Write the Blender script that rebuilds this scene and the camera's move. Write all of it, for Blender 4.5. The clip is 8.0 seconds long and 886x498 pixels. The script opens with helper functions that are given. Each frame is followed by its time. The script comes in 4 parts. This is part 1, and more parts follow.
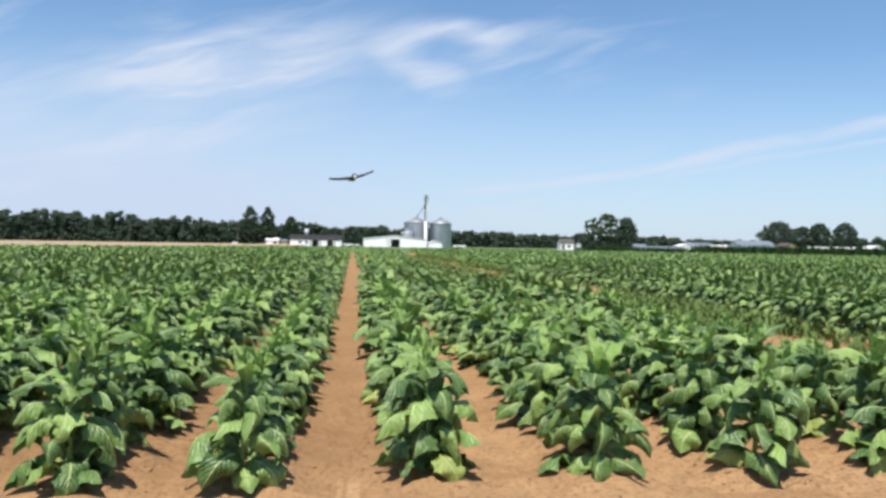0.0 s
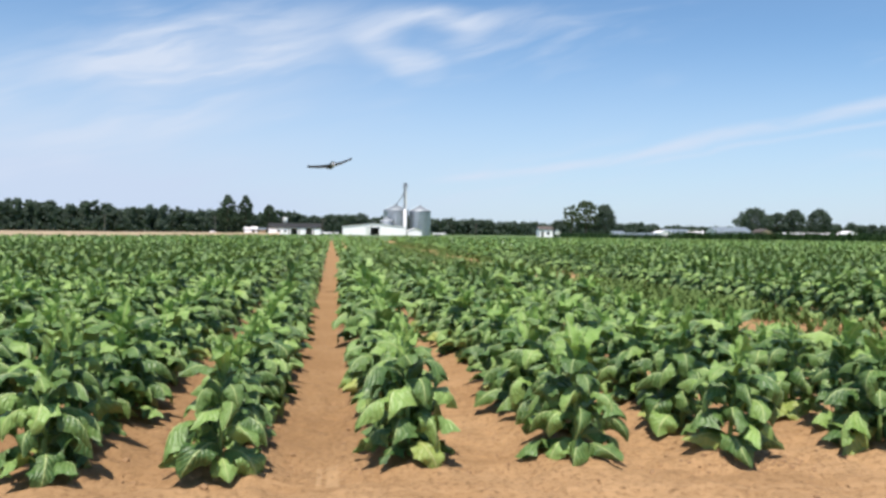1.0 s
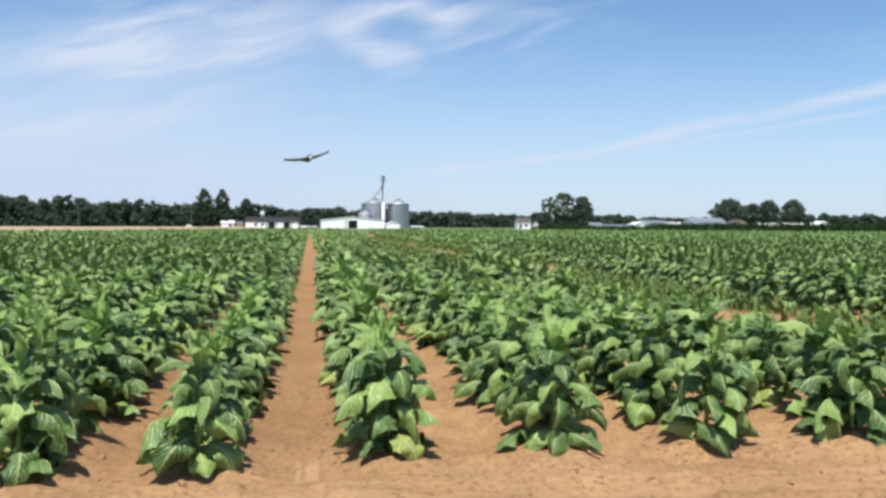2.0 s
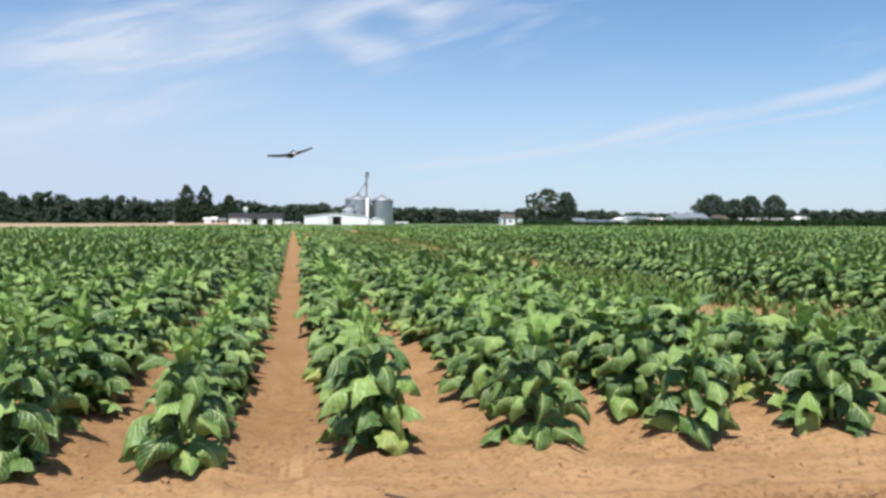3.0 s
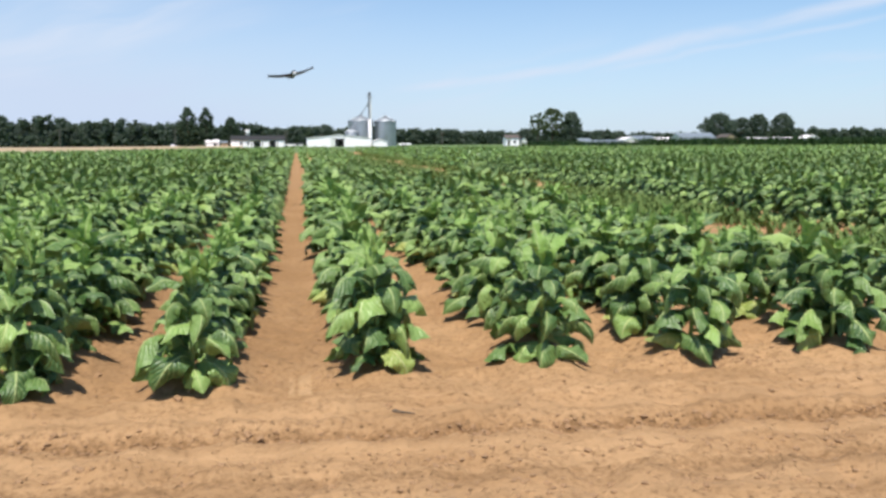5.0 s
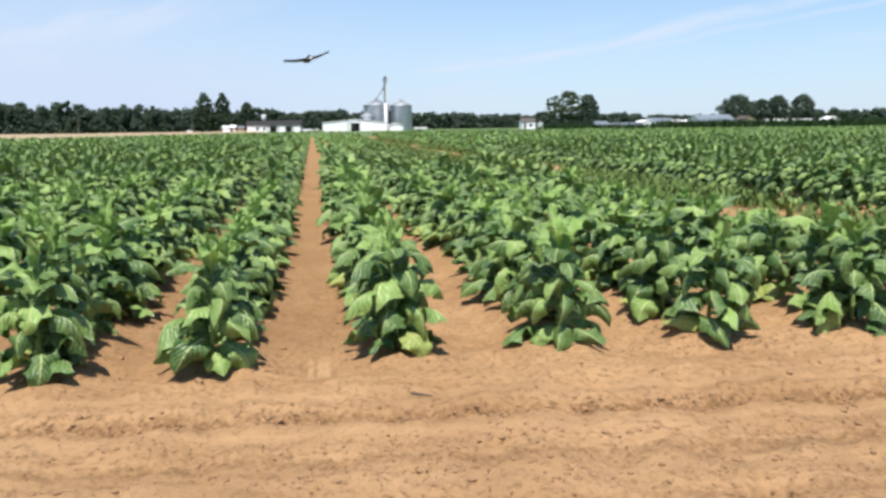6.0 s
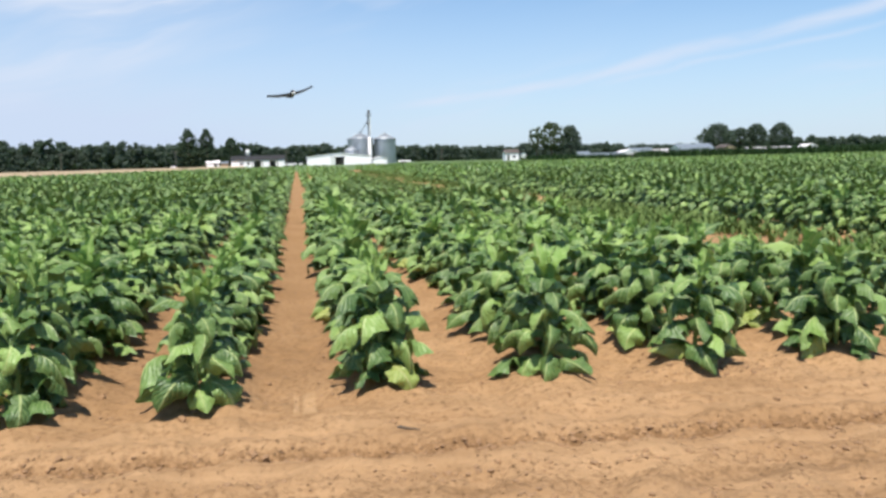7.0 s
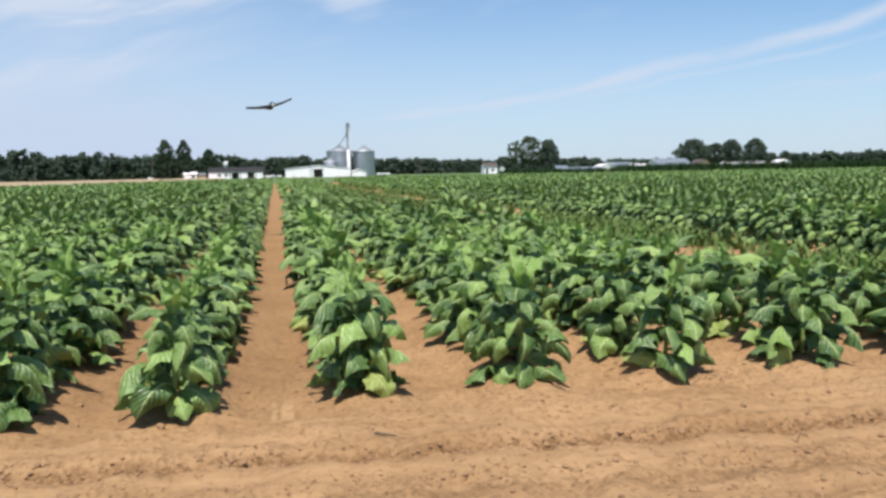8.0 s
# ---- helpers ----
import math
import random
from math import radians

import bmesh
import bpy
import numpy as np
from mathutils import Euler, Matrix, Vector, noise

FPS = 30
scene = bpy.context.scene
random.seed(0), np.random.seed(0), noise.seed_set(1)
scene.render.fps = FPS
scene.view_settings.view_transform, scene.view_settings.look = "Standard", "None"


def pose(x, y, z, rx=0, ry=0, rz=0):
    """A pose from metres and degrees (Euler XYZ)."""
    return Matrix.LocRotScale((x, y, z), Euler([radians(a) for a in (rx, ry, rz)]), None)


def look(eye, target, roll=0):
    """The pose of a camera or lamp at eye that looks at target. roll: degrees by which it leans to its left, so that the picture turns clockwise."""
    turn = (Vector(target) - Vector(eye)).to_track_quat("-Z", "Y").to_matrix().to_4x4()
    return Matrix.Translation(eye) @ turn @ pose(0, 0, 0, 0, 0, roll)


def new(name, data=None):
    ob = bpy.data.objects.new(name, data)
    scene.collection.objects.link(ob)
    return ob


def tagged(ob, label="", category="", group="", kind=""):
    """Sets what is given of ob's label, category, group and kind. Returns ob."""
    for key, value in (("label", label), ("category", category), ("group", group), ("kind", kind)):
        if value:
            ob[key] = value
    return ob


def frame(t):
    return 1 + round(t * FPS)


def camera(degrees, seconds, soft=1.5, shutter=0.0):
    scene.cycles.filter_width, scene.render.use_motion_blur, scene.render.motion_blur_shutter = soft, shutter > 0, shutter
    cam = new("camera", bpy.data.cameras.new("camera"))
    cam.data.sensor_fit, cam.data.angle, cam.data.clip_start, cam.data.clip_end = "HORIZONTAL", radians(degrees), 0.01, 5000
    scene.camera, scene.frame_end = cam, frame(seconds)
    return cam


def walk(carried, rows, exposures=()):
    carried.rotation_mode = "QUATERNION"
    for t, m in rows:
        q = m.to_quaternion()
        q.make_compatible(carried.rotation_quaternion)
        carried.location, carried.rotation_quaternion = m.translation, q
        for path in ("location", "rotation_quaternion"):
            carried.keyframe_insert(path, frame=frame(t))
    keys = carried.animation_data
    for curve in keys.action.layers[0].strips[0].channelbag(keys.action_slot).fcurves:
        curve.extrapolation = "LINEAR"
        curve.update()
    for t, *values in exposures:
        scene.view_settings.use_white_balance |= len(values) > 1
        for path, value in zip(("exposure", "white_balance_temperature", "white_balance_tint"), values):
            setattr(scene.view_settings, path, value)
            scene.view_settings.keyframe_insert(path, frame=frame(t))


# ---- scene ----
cam = camera(59.8, 8.0, soft=3.0)
PATH = [
    (0, (0.053, -0.047, 1.568), (0.285, 1.939, 1.554), 0.9),
    (0.5, (0.06, -0.048, 1.567), (0.318, 1.935, 1.537), 0.7),
    (1, (0.063, -0.041, 1.563), (0.348, 1.938, 1.518), 0.6),
    (1.5, (0.066, -0.039, 1.563), (0.379, 1.935, 1.508), 0.4),
    (3, (0.069, -0.046, 1.562), (0.449, 1.916, 1.488), 0.1),
    (3.5, (0.064, -0.066, 1.561), (0.454, 1.894, 1.475), 0.1),
    (4, (0.074, -0.033, 1.555), (0.463, 1.922, 1.395), -0.1),
    (4.5, (0.068, -0.047, 1.555), (0.449, 1.904, 1.335), -0.1),
    (5.8, (0.067, -0.001, 1.552), (0.399, 1.944, 1.225), -0.7),
    (6, (0.059, -0.048, 1.552), (0.382, 1.9, 1.236), -0.7),
    (6.5, (0.082, -0.007, 1.544), (0.387, 1.949, 1.254), -0.8),
    (7, (0.066, -0.041, 1.549), (0.429, 1.911, 1.314), -1.5),
    (7.5, (0.051, -0.092, 1.543), (0.443, 1.858, 1.332), -1.2),
    (8, (0.056, -0.147, 1.541), (0.475, 1.798, 1.338), -1.1),
]
EXPOSURE = [(0, 0.38), (3.5, 0.35), (4.0, 0.31), (4.5, 0.34), (5.8, 0.48), (6.5, 0.47), (7.0, 0.42), (7.5, 0.36), (8, 0.31)]
walk(cam, [(t, look(eye, target, roll)) for t, eye, target, roll in PATH], EXPOSURE)

# ---------------------------------------------------------------- world, sun
SUN_FROM = Vector((-0.13, -0.42, 1.0)).normalized()
sun_data = bpy.data.lights.new("sun", "SUN")
sun_data.energy, sun_data.angle, sun_data.color = 5.0, radians(0.55), (1.0, 0.95, 0.87)
sun = new("sun", sun_data)
sun.matrix_world = look((0, 0, 40), Vector((0, 0, 40)) - SUN_FROM)


class Graph:
    """Short hand for shader nodes: every call returns an output socket."""

    def __init__(self, tree):
        self.tree = tree

    def node(self, kind):
        return self.tree.nodes.new(kind)

    def put(self, socket, value):
        if isinstance(value, bpy.types.NodeSocket):
            self.tree.links.new(value, socket)
        else:
            socket.default_value = value

    def math(self, op, a, b=0.0, c=0.0, clamp=False):
        n = self.node("ShaderNodeMath")
        n.operation, n.use_clamp = op, clamp
        for s, v in zip(n.inputs, (a, b, c)):
            self.put(s, v)
        return n.outputs[0]

    def add(self, a, b): return self.math("ADD", a, b)
    def sub(self, a, b): return self.math("SUBTRACT", a, b)
    def mul(self, a, b): return self.math("MULTIPLY", a, b)
    def div(self, a, b): return self.math("DIVIDE", a, b)

    def ramp(self, x, lo, hi, out0=0.0, out1=1.0):
        n = self.node("ShaderNodeMapRange")
        n.interpolation_type = "SMOOTHSTEP"
        for s, v in zip(n.inputs, (x, lo, hi, out0, out1)):
            self.put(s, v)
        return n.outputs[0]

    def noise(self, vec, scale, detail=4.0, rough=0.55, distort=0.0):
        n = self.node("ShaderNodeTexNoise")
        self.put(n.inputs["Vector"], vec)
        self.put(n.inputs["Scale"], scale)
        self.put(n.inputs["Detail"], detail)
        self.put(n.inputs["Roughness"], rough)
        self.put(n.inputs["Distortion"], distort)
        return n.outputs[0]

    def mix(self, f, a, b, mode="MIX"):
        n = self.node("ShaderNodeMix")
        n.data_type, n.blend_type = "RGBA", mode
        self.put(n.inputs[0], f)
        for s, v in zip((n.inputs[6], n.inputs[7]), (a, b)):
            self.put(s, v if isinstance(v, bpy.types.NodeSocket) else (*v, 1.0))
        return n.outputs[2]

    def vec(self, x, y, z):
        n = self.node("ShaderNodeCombineXYZ")
        for s, v in zip(n.inputs, (x, y, z)):
            self.put(s, v)
        return n.outputs[0]

    def split(self, v):
        n = self.node("ShaderNodeSeparateXYZ")
        self.put(n.inputs[0], v)
        return n.outputs[0], n.outputs[1], n.outputs[2]

    def bump(self, height, strength, distance=0.02):
        n = self.node("ShaderNodeBump")
        self.put(n.inputs["Height"], height)
        n.inputs["Strength"].default_value = strength
        n.inputs["Distance"].default_value = distance
        return n.outputs[0]

    def coords(self, which="Object"):
        return self.node("ShaderNodeTexCoord").outputs[which]


def make_world():
    world = bpy.data.worlds.new("sky")
    scene.world = world
    world.use_nodes = True
    g = Graph(world.node_tree)
    world.node_tree.nodes.clear()
    sky = g.node("ShaderNodeTexSky")
    sky.sky_type, sky.sun_disc = "NISHITA", False
    sky.sun_elevation = math.asin(SUN_FROM.z)
    sky.sun_rotation = math.atan2(SUN_FROM.x, SUN_FROM.y)
    sky.air_density, sky.dust_density, sky.ozone_density = 1.0, 0.3, 1.5
    x, y, z = g.split(g.coords("Generated"))
    ahead = g.math("MAXIMUM", y, 0.06)
    u, v = g.div(x, ahead), g.div(z, ahead)
    # wind-drawn cirrus: noise stretched along the streaks
    a = g.add(g.mul(u, 0.97), g.mul(v, 0.26))
    b = g.sub(g.mul(v, 0.97), g.mul(u, 0.26))
    warp = g.noise(g.vec(g.mul(u, 3.0), g.mul(v, 6.0), 3.1), 1.0, 3.0)
    fibre = g.noise(g.vec(g.mul(a, 5.0), g.add(g.mul(b, 34.0), g.mul(warp, 3.2)), 7.7), 1.0, 5.0, 0.55, 0.2)
    patch = g.noise(g.vec(g.mul(a, 2.2), g.mul(b, 7.0), 1.3), 1.0, 3.0)
    veil = g.mul(g.ramp(fibre, 0.42, 0.78), g.ramp(patch, 0.42, 0.70))
    wob = g.mul(g.sub(warp, 0.5), 0.035)

    def band(centre, width, lo, hi, amount, lo_f=0.28, hi_f=0.68):
        d = g.math("ABSOLUTE", g.add(g.sub(v, centre), wob))
        m = g.mul(g.ramp(d, 0.0, width, 1.0, 0.0), g.mul(g.ramp(u, lo - 0.06, lo + 0.05), g.ramp(u, hi - 0.10, hi + 0.10, 1.0, 0.0)))
        return g.mul(m, g.mul(amount, g.ramp(fibre, lo_f, hi_f)))

    curve = g.add(0.054, g.add(g.mul(u, 0.0876), g.mul(g.mul(u, u), 0.115)))
    total = g.mul(veil, g.ramp(u, -0.3, 0.4, 0.75, 0.50))
    width = g.add(0.007, g.mul(u, 0.014))
    bands = (
        (curve, width, 0.16, 1.6, 0.72, 0.10, 0.62),
        (g.add(0.041, g.add(g.mul(u, 0.100), g.mul(g.mul(u, u), 0.075))), 0.007, 0.42, 0.95, 0.42, 0.15, 0.62),
        (g.add(0.028, g.mul(u, 0.115)), 0.012, 0.74, 1.3, 0.35),
        (g.add(0.262, g.mul(u, 0.24)), 0.060, -0.27, 0.02, 0.62, 0.0, 0.62),
        (g.add(0.205, g.mul(u, 0.10)), 0.060, -0.60, 0.0, 0.24, 0.15, 0.60),
        (g.add(0.30, g.mul(u, 0.33)), 0.030, -0.34, -0.08, 0.32),
        (g.add(0.160, g.mul(u, 0.14)), 0.026, -0.40, -0.10, 0.35),
        (g.add(0.180, g.mul(u, 0.06)), 0.016, -0.60, -0.33, 0.45),
        (g.add(0.272, g.mul(u, 0.03)), 0.022, 0.10, 0.26, 0.46),
    )
    for row in bands:
        total = g.add(total, band(*row))
    # the curl of cloud: a loose ring with a tail
    du = g.div(g.add(g.sub(u, 0.118), g.mul(wob, 3.4)), 0.066)
    dv = g.div(g.add(g.sub(v, 0.247), g.mul(wob, 1.9)), 0.033)
    ring = g.math("ABSOLUTE", g.sub(g.math("SQRT", g.add(g.mul(du, du), g.mul(dv, dv))), 1.0))
    total = g.add(total, g.mul(g.mul(g.ramp(ring, 0.0, 0.75, 1.0, 0.0), g.ramp(g.sub(dv, du), -1.4, 0.3, 0.15, 1.0)), g.mul(0.55, g.ramp(fibre, 0.15, 0.62))))
    tu, tv = g.div(g.sub(u, 0.108), 0.050), g.div(g.sub(v, 0.214), 0.030)
    tail = g.ramp(g.add(g.mul(tu, tu), g.mul(tv, tv)), 0.0, 1.0, 0.38, 0.0)
    total = g.add(total, g.mul(tail, g.ramp(fibre, 0.2, 0.6)))
    total = g.mul(g.math("MINIMUM", total, 0.9), g.ramp(z, -0.02, 0.0))
    # thin bright haze low over the horizon
    low = g.math("MINIMUM", g.mul(g.mul(g.ramp(v, -0.02, 0.31, 0.93, 0.06), g.add(0.86, g.mul(fibre, 0.2))), g.ramp(u, -0.45, 0.3, 1.35, 0.84)), 0.97)
    blue = g.mix(1.0, sky.outputs[0], (0.81, 1.04, 1.20), "MULTIPLY")
    hazy = g.mix(g.mul(low, g.ramp(z, -0.02, 0.0)), blue, HAZE)
    cloudy = g.mix(total, hazy, CLOUD)
    bg = g.node("ShaderNodeBackground")
    g.put(bg.inputs[0], cloudy)
    bg.inputs[1].default_value = SKY
    out = g.node("ShaderNodeOutputWorld")
    world.node_tree.links.new(bg.outputs[0], out.inputs[0])


SKY = 0.094
CLOUD = (5.65, 6.3, 7.5)
HAZE = (4.9, 5.75, 7.3)
make_world()


# ---------------------------------------------------------------- materials
def material(name):
    m = bpy.data.materials.new(name)
    m.use_nodes = True
    g = Graph(m.node_tree)
    return m, g, m.node_tree.nodes["Principled BSDF"]


def plain(name, colour, rough=0.6, metal=0.0, grain=0.12, scale=3.0, bump=0.1):
    """Painted, metal or wooden surface with stains and grain at two scales."""
    m, g, p = material(name)
    pos = g.coords("Object")
    big, small = g.noise(pos, scale, 4.0), g.noise(pos, scale * 9.0, 3.0)
    k = g.add(1.0 - grain, g.add(g.mul(big, grain * 1.3), g.mul(small, grain * 0.7)))
    g.put(p.inputs["Base Color"], g.mix(1.0, colour, g.vec(k, k, k), "MULTIPLY"))
    g.put(p.inputs["Roughness"], g.add(rough - 0.08, g.mul(small, 0.16)))
    p.inputs["Metallic"].default_value = metal
    g.put(p.inputs["Normal"], g.bump(small, bump, 0.01))
    return m


def leaf_material(name, dark, light, vein, joined, veins=True, gloss=0.34, through_light=0.11, spec=0.45):
    m, g, p = material(name)
    if joined:
        rnd = g.node("ShaderNodeNewGeometry").outputs["Random Per Island"]
    else:
        rnd = g.node("ShaderNodeObjectInfo").outputs["Random"]
    uvn = g.node("ShaderNodeUVMap")
    uvn.uv_map = "UVMap"
    u, v, _ = g.split(uvn.outputs[0])
    pos = g.coords("Object")
    mottled = g.noise(pos, 14.0, 4.0)
    # Veinless leaves run lighter; on the far crop that paints in aerial haze.
    tone = g.math("ADD", g.mul(g.mul(rnd, rnd), 1.0) if veins else g.mul(rnd, 0.95), g.mul(g.sub(mottled, 0.42), 0.9), clamp=True)
    col = g.mix(tone, dark, light)
    height = mottled
    if veins:
        side = g.math("ABSOLUTE", g.sub(u, 0.5))
        midrib = g.ramp(side, 0.015, 0.065, 1.0, 0.0)
        ph = g.math("FRACT", g.add(g.add(g.mul(v, 9.0), g.mul(side, -6.0)), g.mul(mottled, 0.8)))
        rib = g.mul(g.ramp(g.math("ABSOLUTE", g.sub(ph, 0.5)), 0.03, 0.30, 1.0, 0.0), g.ramp(side, 0.05, 0.48, 1.0, 0.25))
        col = g.mix(g.mul(rib, 0.26), col, vein)
        col = g.mix(g.mul(midrib, 0.65), col, vein)
        pucker = g.math("ABSOLUTE", g.sub(ph, 0.5))
        height = g.add(g.mul(pucker, 0.8), g.add(g.mul(g.noise(pos, 34.0, 3.0), 1.1), g.mul(midrib, 0.8)))
    g.put(p.inputs["Base Color"], col)
    g.put(p.inputs["Roughness"], g.add(gloss, g.mul(mottled, 0.16)))
    p.inputs["Specular IOR Level"].default_value = spec
    if veins:
        g.put(p.inputs["Normal"], g.bump(height, 0.55, 0.02))
    tr = g.node("ShaderNodeBsdfTranslucent")
    g.put(tr.inputs[0], g.mix(0.35, col, (0.20, 0.36, 0.05)))
    mx = g.node("ShaderNodeMixShader")
    mx.inputs[0].default_value = through_light
    m.node_tree.links.new(p.outputs[0], mx.inputs[1])
    m.node_tree.links.new(tr.outputs[0], mx.inputs[2])
    m.node_tree.links.new(mx.outputs[0], m.node_tree.nodes["Material Output"].inputs[0])
    return m


LEAF_DARK, LEAF_LIGHT, LEAF_VEIN = (0.038, 0.094, 0.022), (0.222, 0.338, 0.088), (0.46, 0.54, 0.22)
M_LEAF = leaf_material("tobacco_leaf", LEAF_DARK, LEAF_LIGHT, LEAF_VEIN, False)
M_LEAF_YOUNG = leaf_material("young_tobacco_leaf", (0.20, 0.335, 0.075), (0.33, 0.46, 0.135), (0.48, 0.58, 0.24), False, through_light=0.25)
M_LEAF_YELLOW = leaf_material("ripening_tobacco_leaf", (0.24, 0.30, 0.07), (0.34, 0.38, 0.10), (0.42, 0.44, 0.18), False)
M_CROP = leaf_material("tobacco_crop", LEAF_DARK, LEAF_LIGHT, LEAF_VEIN, True)
M_CROP_FAR = leaf_material("tobacco_crop_far", LEAF_DARK, LEAF_LIGHT, LEAF_VEIN, True, veins=False)
M_STALK = plain("tobacco_stalk", (0.20, 0.30, 0.09), 0.5, grain=0.3, scale=20)
# Leaf colour lifted and blued: distance haze is mixed into it.
M_TREE = leaf_material("hazed_broadleaf_foliage", (0.060, 0.082, 0.068), (0.086, 0.110, 0.086), LEAF_VEIN, True, veins=False, gloss=0.6, through_light=0.30, spec=0.12)
M_TREE_PALE = leaf_material("pale_broadleaf_foliage", (0.045, 0.065, 0.030), (0.085, 0.110, 0.055), LEAF_VEIN, True, veins=False, gloss=0.6, spec=0.12)
M_PINE = leaf_material("pine_foliage", (0.032, 0.052, 0.034), (0.056, 0.084, 0.050), LEAF_VEIN, True, veins=False, gloss=0.6, through_light=0.12, spec=0.1)
M_CORN = leaf_material("maize_foliage", (0.014, 0.036, 0.012), (0.034, 0.066, 0.020), LEAF_VEIN, True, veins=False, gloss=0.6, spec=0.15)
M_WEED = leaf_material("weed_foliage", (0.060, 0.105, 0.028), (0.150, 0.205, 0.062), LEAF_VEIN, True, veins=False, gloss=0.6, spec=0.12)
M_BARK = plain("bark", (0.10, 0.075, 0.055), 0.9, grain=0.5, scale=4, bump=0.5)
M_STEEL = plain("weathered_grey_steel", (0.16, 0.165, 0.18), 0.5, 0.3, grain=0.3, scale=0.8)
M_WHITE = plain("white_sheet_metal", (0.91, 0.86, 0.87), 0.7, grain=0.06, scale=0.5)
M_WHITE_OLD = plain("weathered_white_boards", (0.66, 0.66, 0.63), 0.7, grain=0.2, scale=0.7)
M_GALV = plain("galvanised_steel", (0.36, 0.385, 0.42), 0.36, 0.65, grain=0.35, scale=0.6)
M_GALV_ROOF = plain("weathered_galvanised_roof", (0.30, 0.32, 0.345), 0.5, 0.5, grain=0.2, scale=0.6)
M_ROOF_DARK = plain("dark_shingle_roof", (0.022, 0.021, 0.022), 0.95, grain=0.3, scale=1.5)
M_ROOF_GREY = plain("grey_metal_roof", (0.19, 0.22, 0.25), 0.5, 0.2, grain=0.15, scale=0.6)
M_TAN = plain("tan_siding", (0.42, 0.31, 0.20), 0.75, grain=0.15, scale=1.0)
M_BROWN_ROOF = plain("brown_roof", (0.09, 0.07, 0.062), 0.85, grain=0.25, scale=1.0)
M_CONCRETE = plain("concrete", (0.40, 0.39, 0.37), 0.85, grain=0.2, scale=1.0)
M_GLASS = plain("dark_glass", (0.03, 0.035, 0.04), 0.12, grain=0.05)
M_RUBBER = plain("black_rubber", (0.025, 0.025, 0.025), 0.8)
M_POLE = plain("weathered_pole_wood", (0.13, 0.11, 0.09), 0.85, grain=0.3, scale=2.0)
M_FOAM_DARK = plain("dark_foam", (0.03, 0.036, 0.055), 0.55, grain=0.1, scale=6)
M_FOAM_WHITE = plain("white_shell", (0.8, 0.8, 0.8), 0.35, grain=0.04, scale=6)


def soil_material(name, base, dark, pale):
    m, g, p = material(name)
    pos = g.coords("Object")
    x, y, z = g.split(pos)
    big = g.noise(pos, 0.9, 5.0, 0.6)
    along = g.add(y, g.add(g.mul(x, 0.075), g.mul(g.math("SINE", g.mul(x, 0.9)), 0.015)))
    drawn = g.noise(g.vec(g.mul(x, 0.16), g.mul(along, 6.5), 0.0), 1.0, 4.0, 0.6)
    pressed = g.noise(g.vec(g.mul(x, 0.10), g.mul(along, 9.0), 5.0), 1.0, 2.0, 0.5)
    head = g.ramp(y, 4.5, 5.1, 1.0, 0.25)
    fine = g.noise(pos, 26.0, 6.0, 0.7)
    grit = g.noise(pos, 120.0, 3.0, 0.7)
    vor = g.node("ShaderNodeTexVoronoi")
    g.put(vor.inputs["Vector"], pos)
    vor.inputs["Scale"].default_value = 34.0
    crumbs = g.mul(g.ramp(vor.outputs["Distance"], 0.10, 0.34, 1.0, 0.0), g.ramp(fine, 0.48, 0.64))
    col = g.mix(g.ramp(big, 0.32, 0.72), base, pale)
    col = g.mix(g.mul(g.mul(g.ramp(pressed, 0.52, 0.64), 0.55), head), col, pale)
    col = g.mix(g.mul(g.mul(g.ramp(drawn, 0.50, 0.74), 0.40), head), col, dark)
    col = g.mix(g.mul(g.ramp(fine, 0.46, 0.66), 0.60), col, dark)
    col = g.mix(g.mul(crumbs, 0.35), col, dark)
    # Rut strips: clod shadow and disturbed soil both painted dark, pale strips between.
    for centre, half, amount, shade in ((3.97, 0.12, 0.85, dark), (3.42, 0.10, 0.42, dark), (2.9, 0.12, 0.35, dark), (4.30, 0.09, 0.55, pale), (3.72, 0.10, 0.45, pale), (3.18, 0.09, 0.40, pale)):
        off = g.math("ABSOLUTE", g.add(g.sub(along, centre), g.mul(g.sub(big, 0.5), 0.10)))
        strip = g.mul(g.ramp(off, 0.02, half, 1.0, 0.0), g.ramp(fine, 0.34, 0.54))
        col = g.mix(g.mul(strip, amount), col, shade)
    for mx, half in ((0.075, 0.045), (-0.01, 0.018)):
        sx, sy = g.div(g.math("ABSOLUTE", g.sub(x, mx)), half), g.div(g.math("ABSOLUTE", g.sub(y, 4.95)), 0.30)
        print_edge = g.add(g.math("MAXIMUM", sx, sy), g.mul(g.sub(fine, 0.5), 0.9))
        col = g.mix(g.ramp(print_edge, 0.7, 1.1, 0.7, 0.0), col, (0.52, 0.33, 0.175))
    worked = g.mul(g.mul(g.ramp(g.add(y, g.mul(big, 1.2)), 5.2, 6.4), g.ramp(x, 0.55, 0.95, 1.0, 0.15)), g.add(0.20, g.mul(fine, 0.45)))
    col = g.mix(worked, col, dark)
    g.put(p.inputs["Base Color"], col)
    p.inputs["Roughness"].default_value = 0.95
    p.inputs["Specular IOR Level"].default_value = 0.15
    h = g.add(g.mul(fine, 0.7), g.add(g.mul(grit, 0.25), g.mul(crumbs, 0.6)))
    g.put(p.inputs["Normal"], g.bump(h, 1.0, 0.03))
    return m


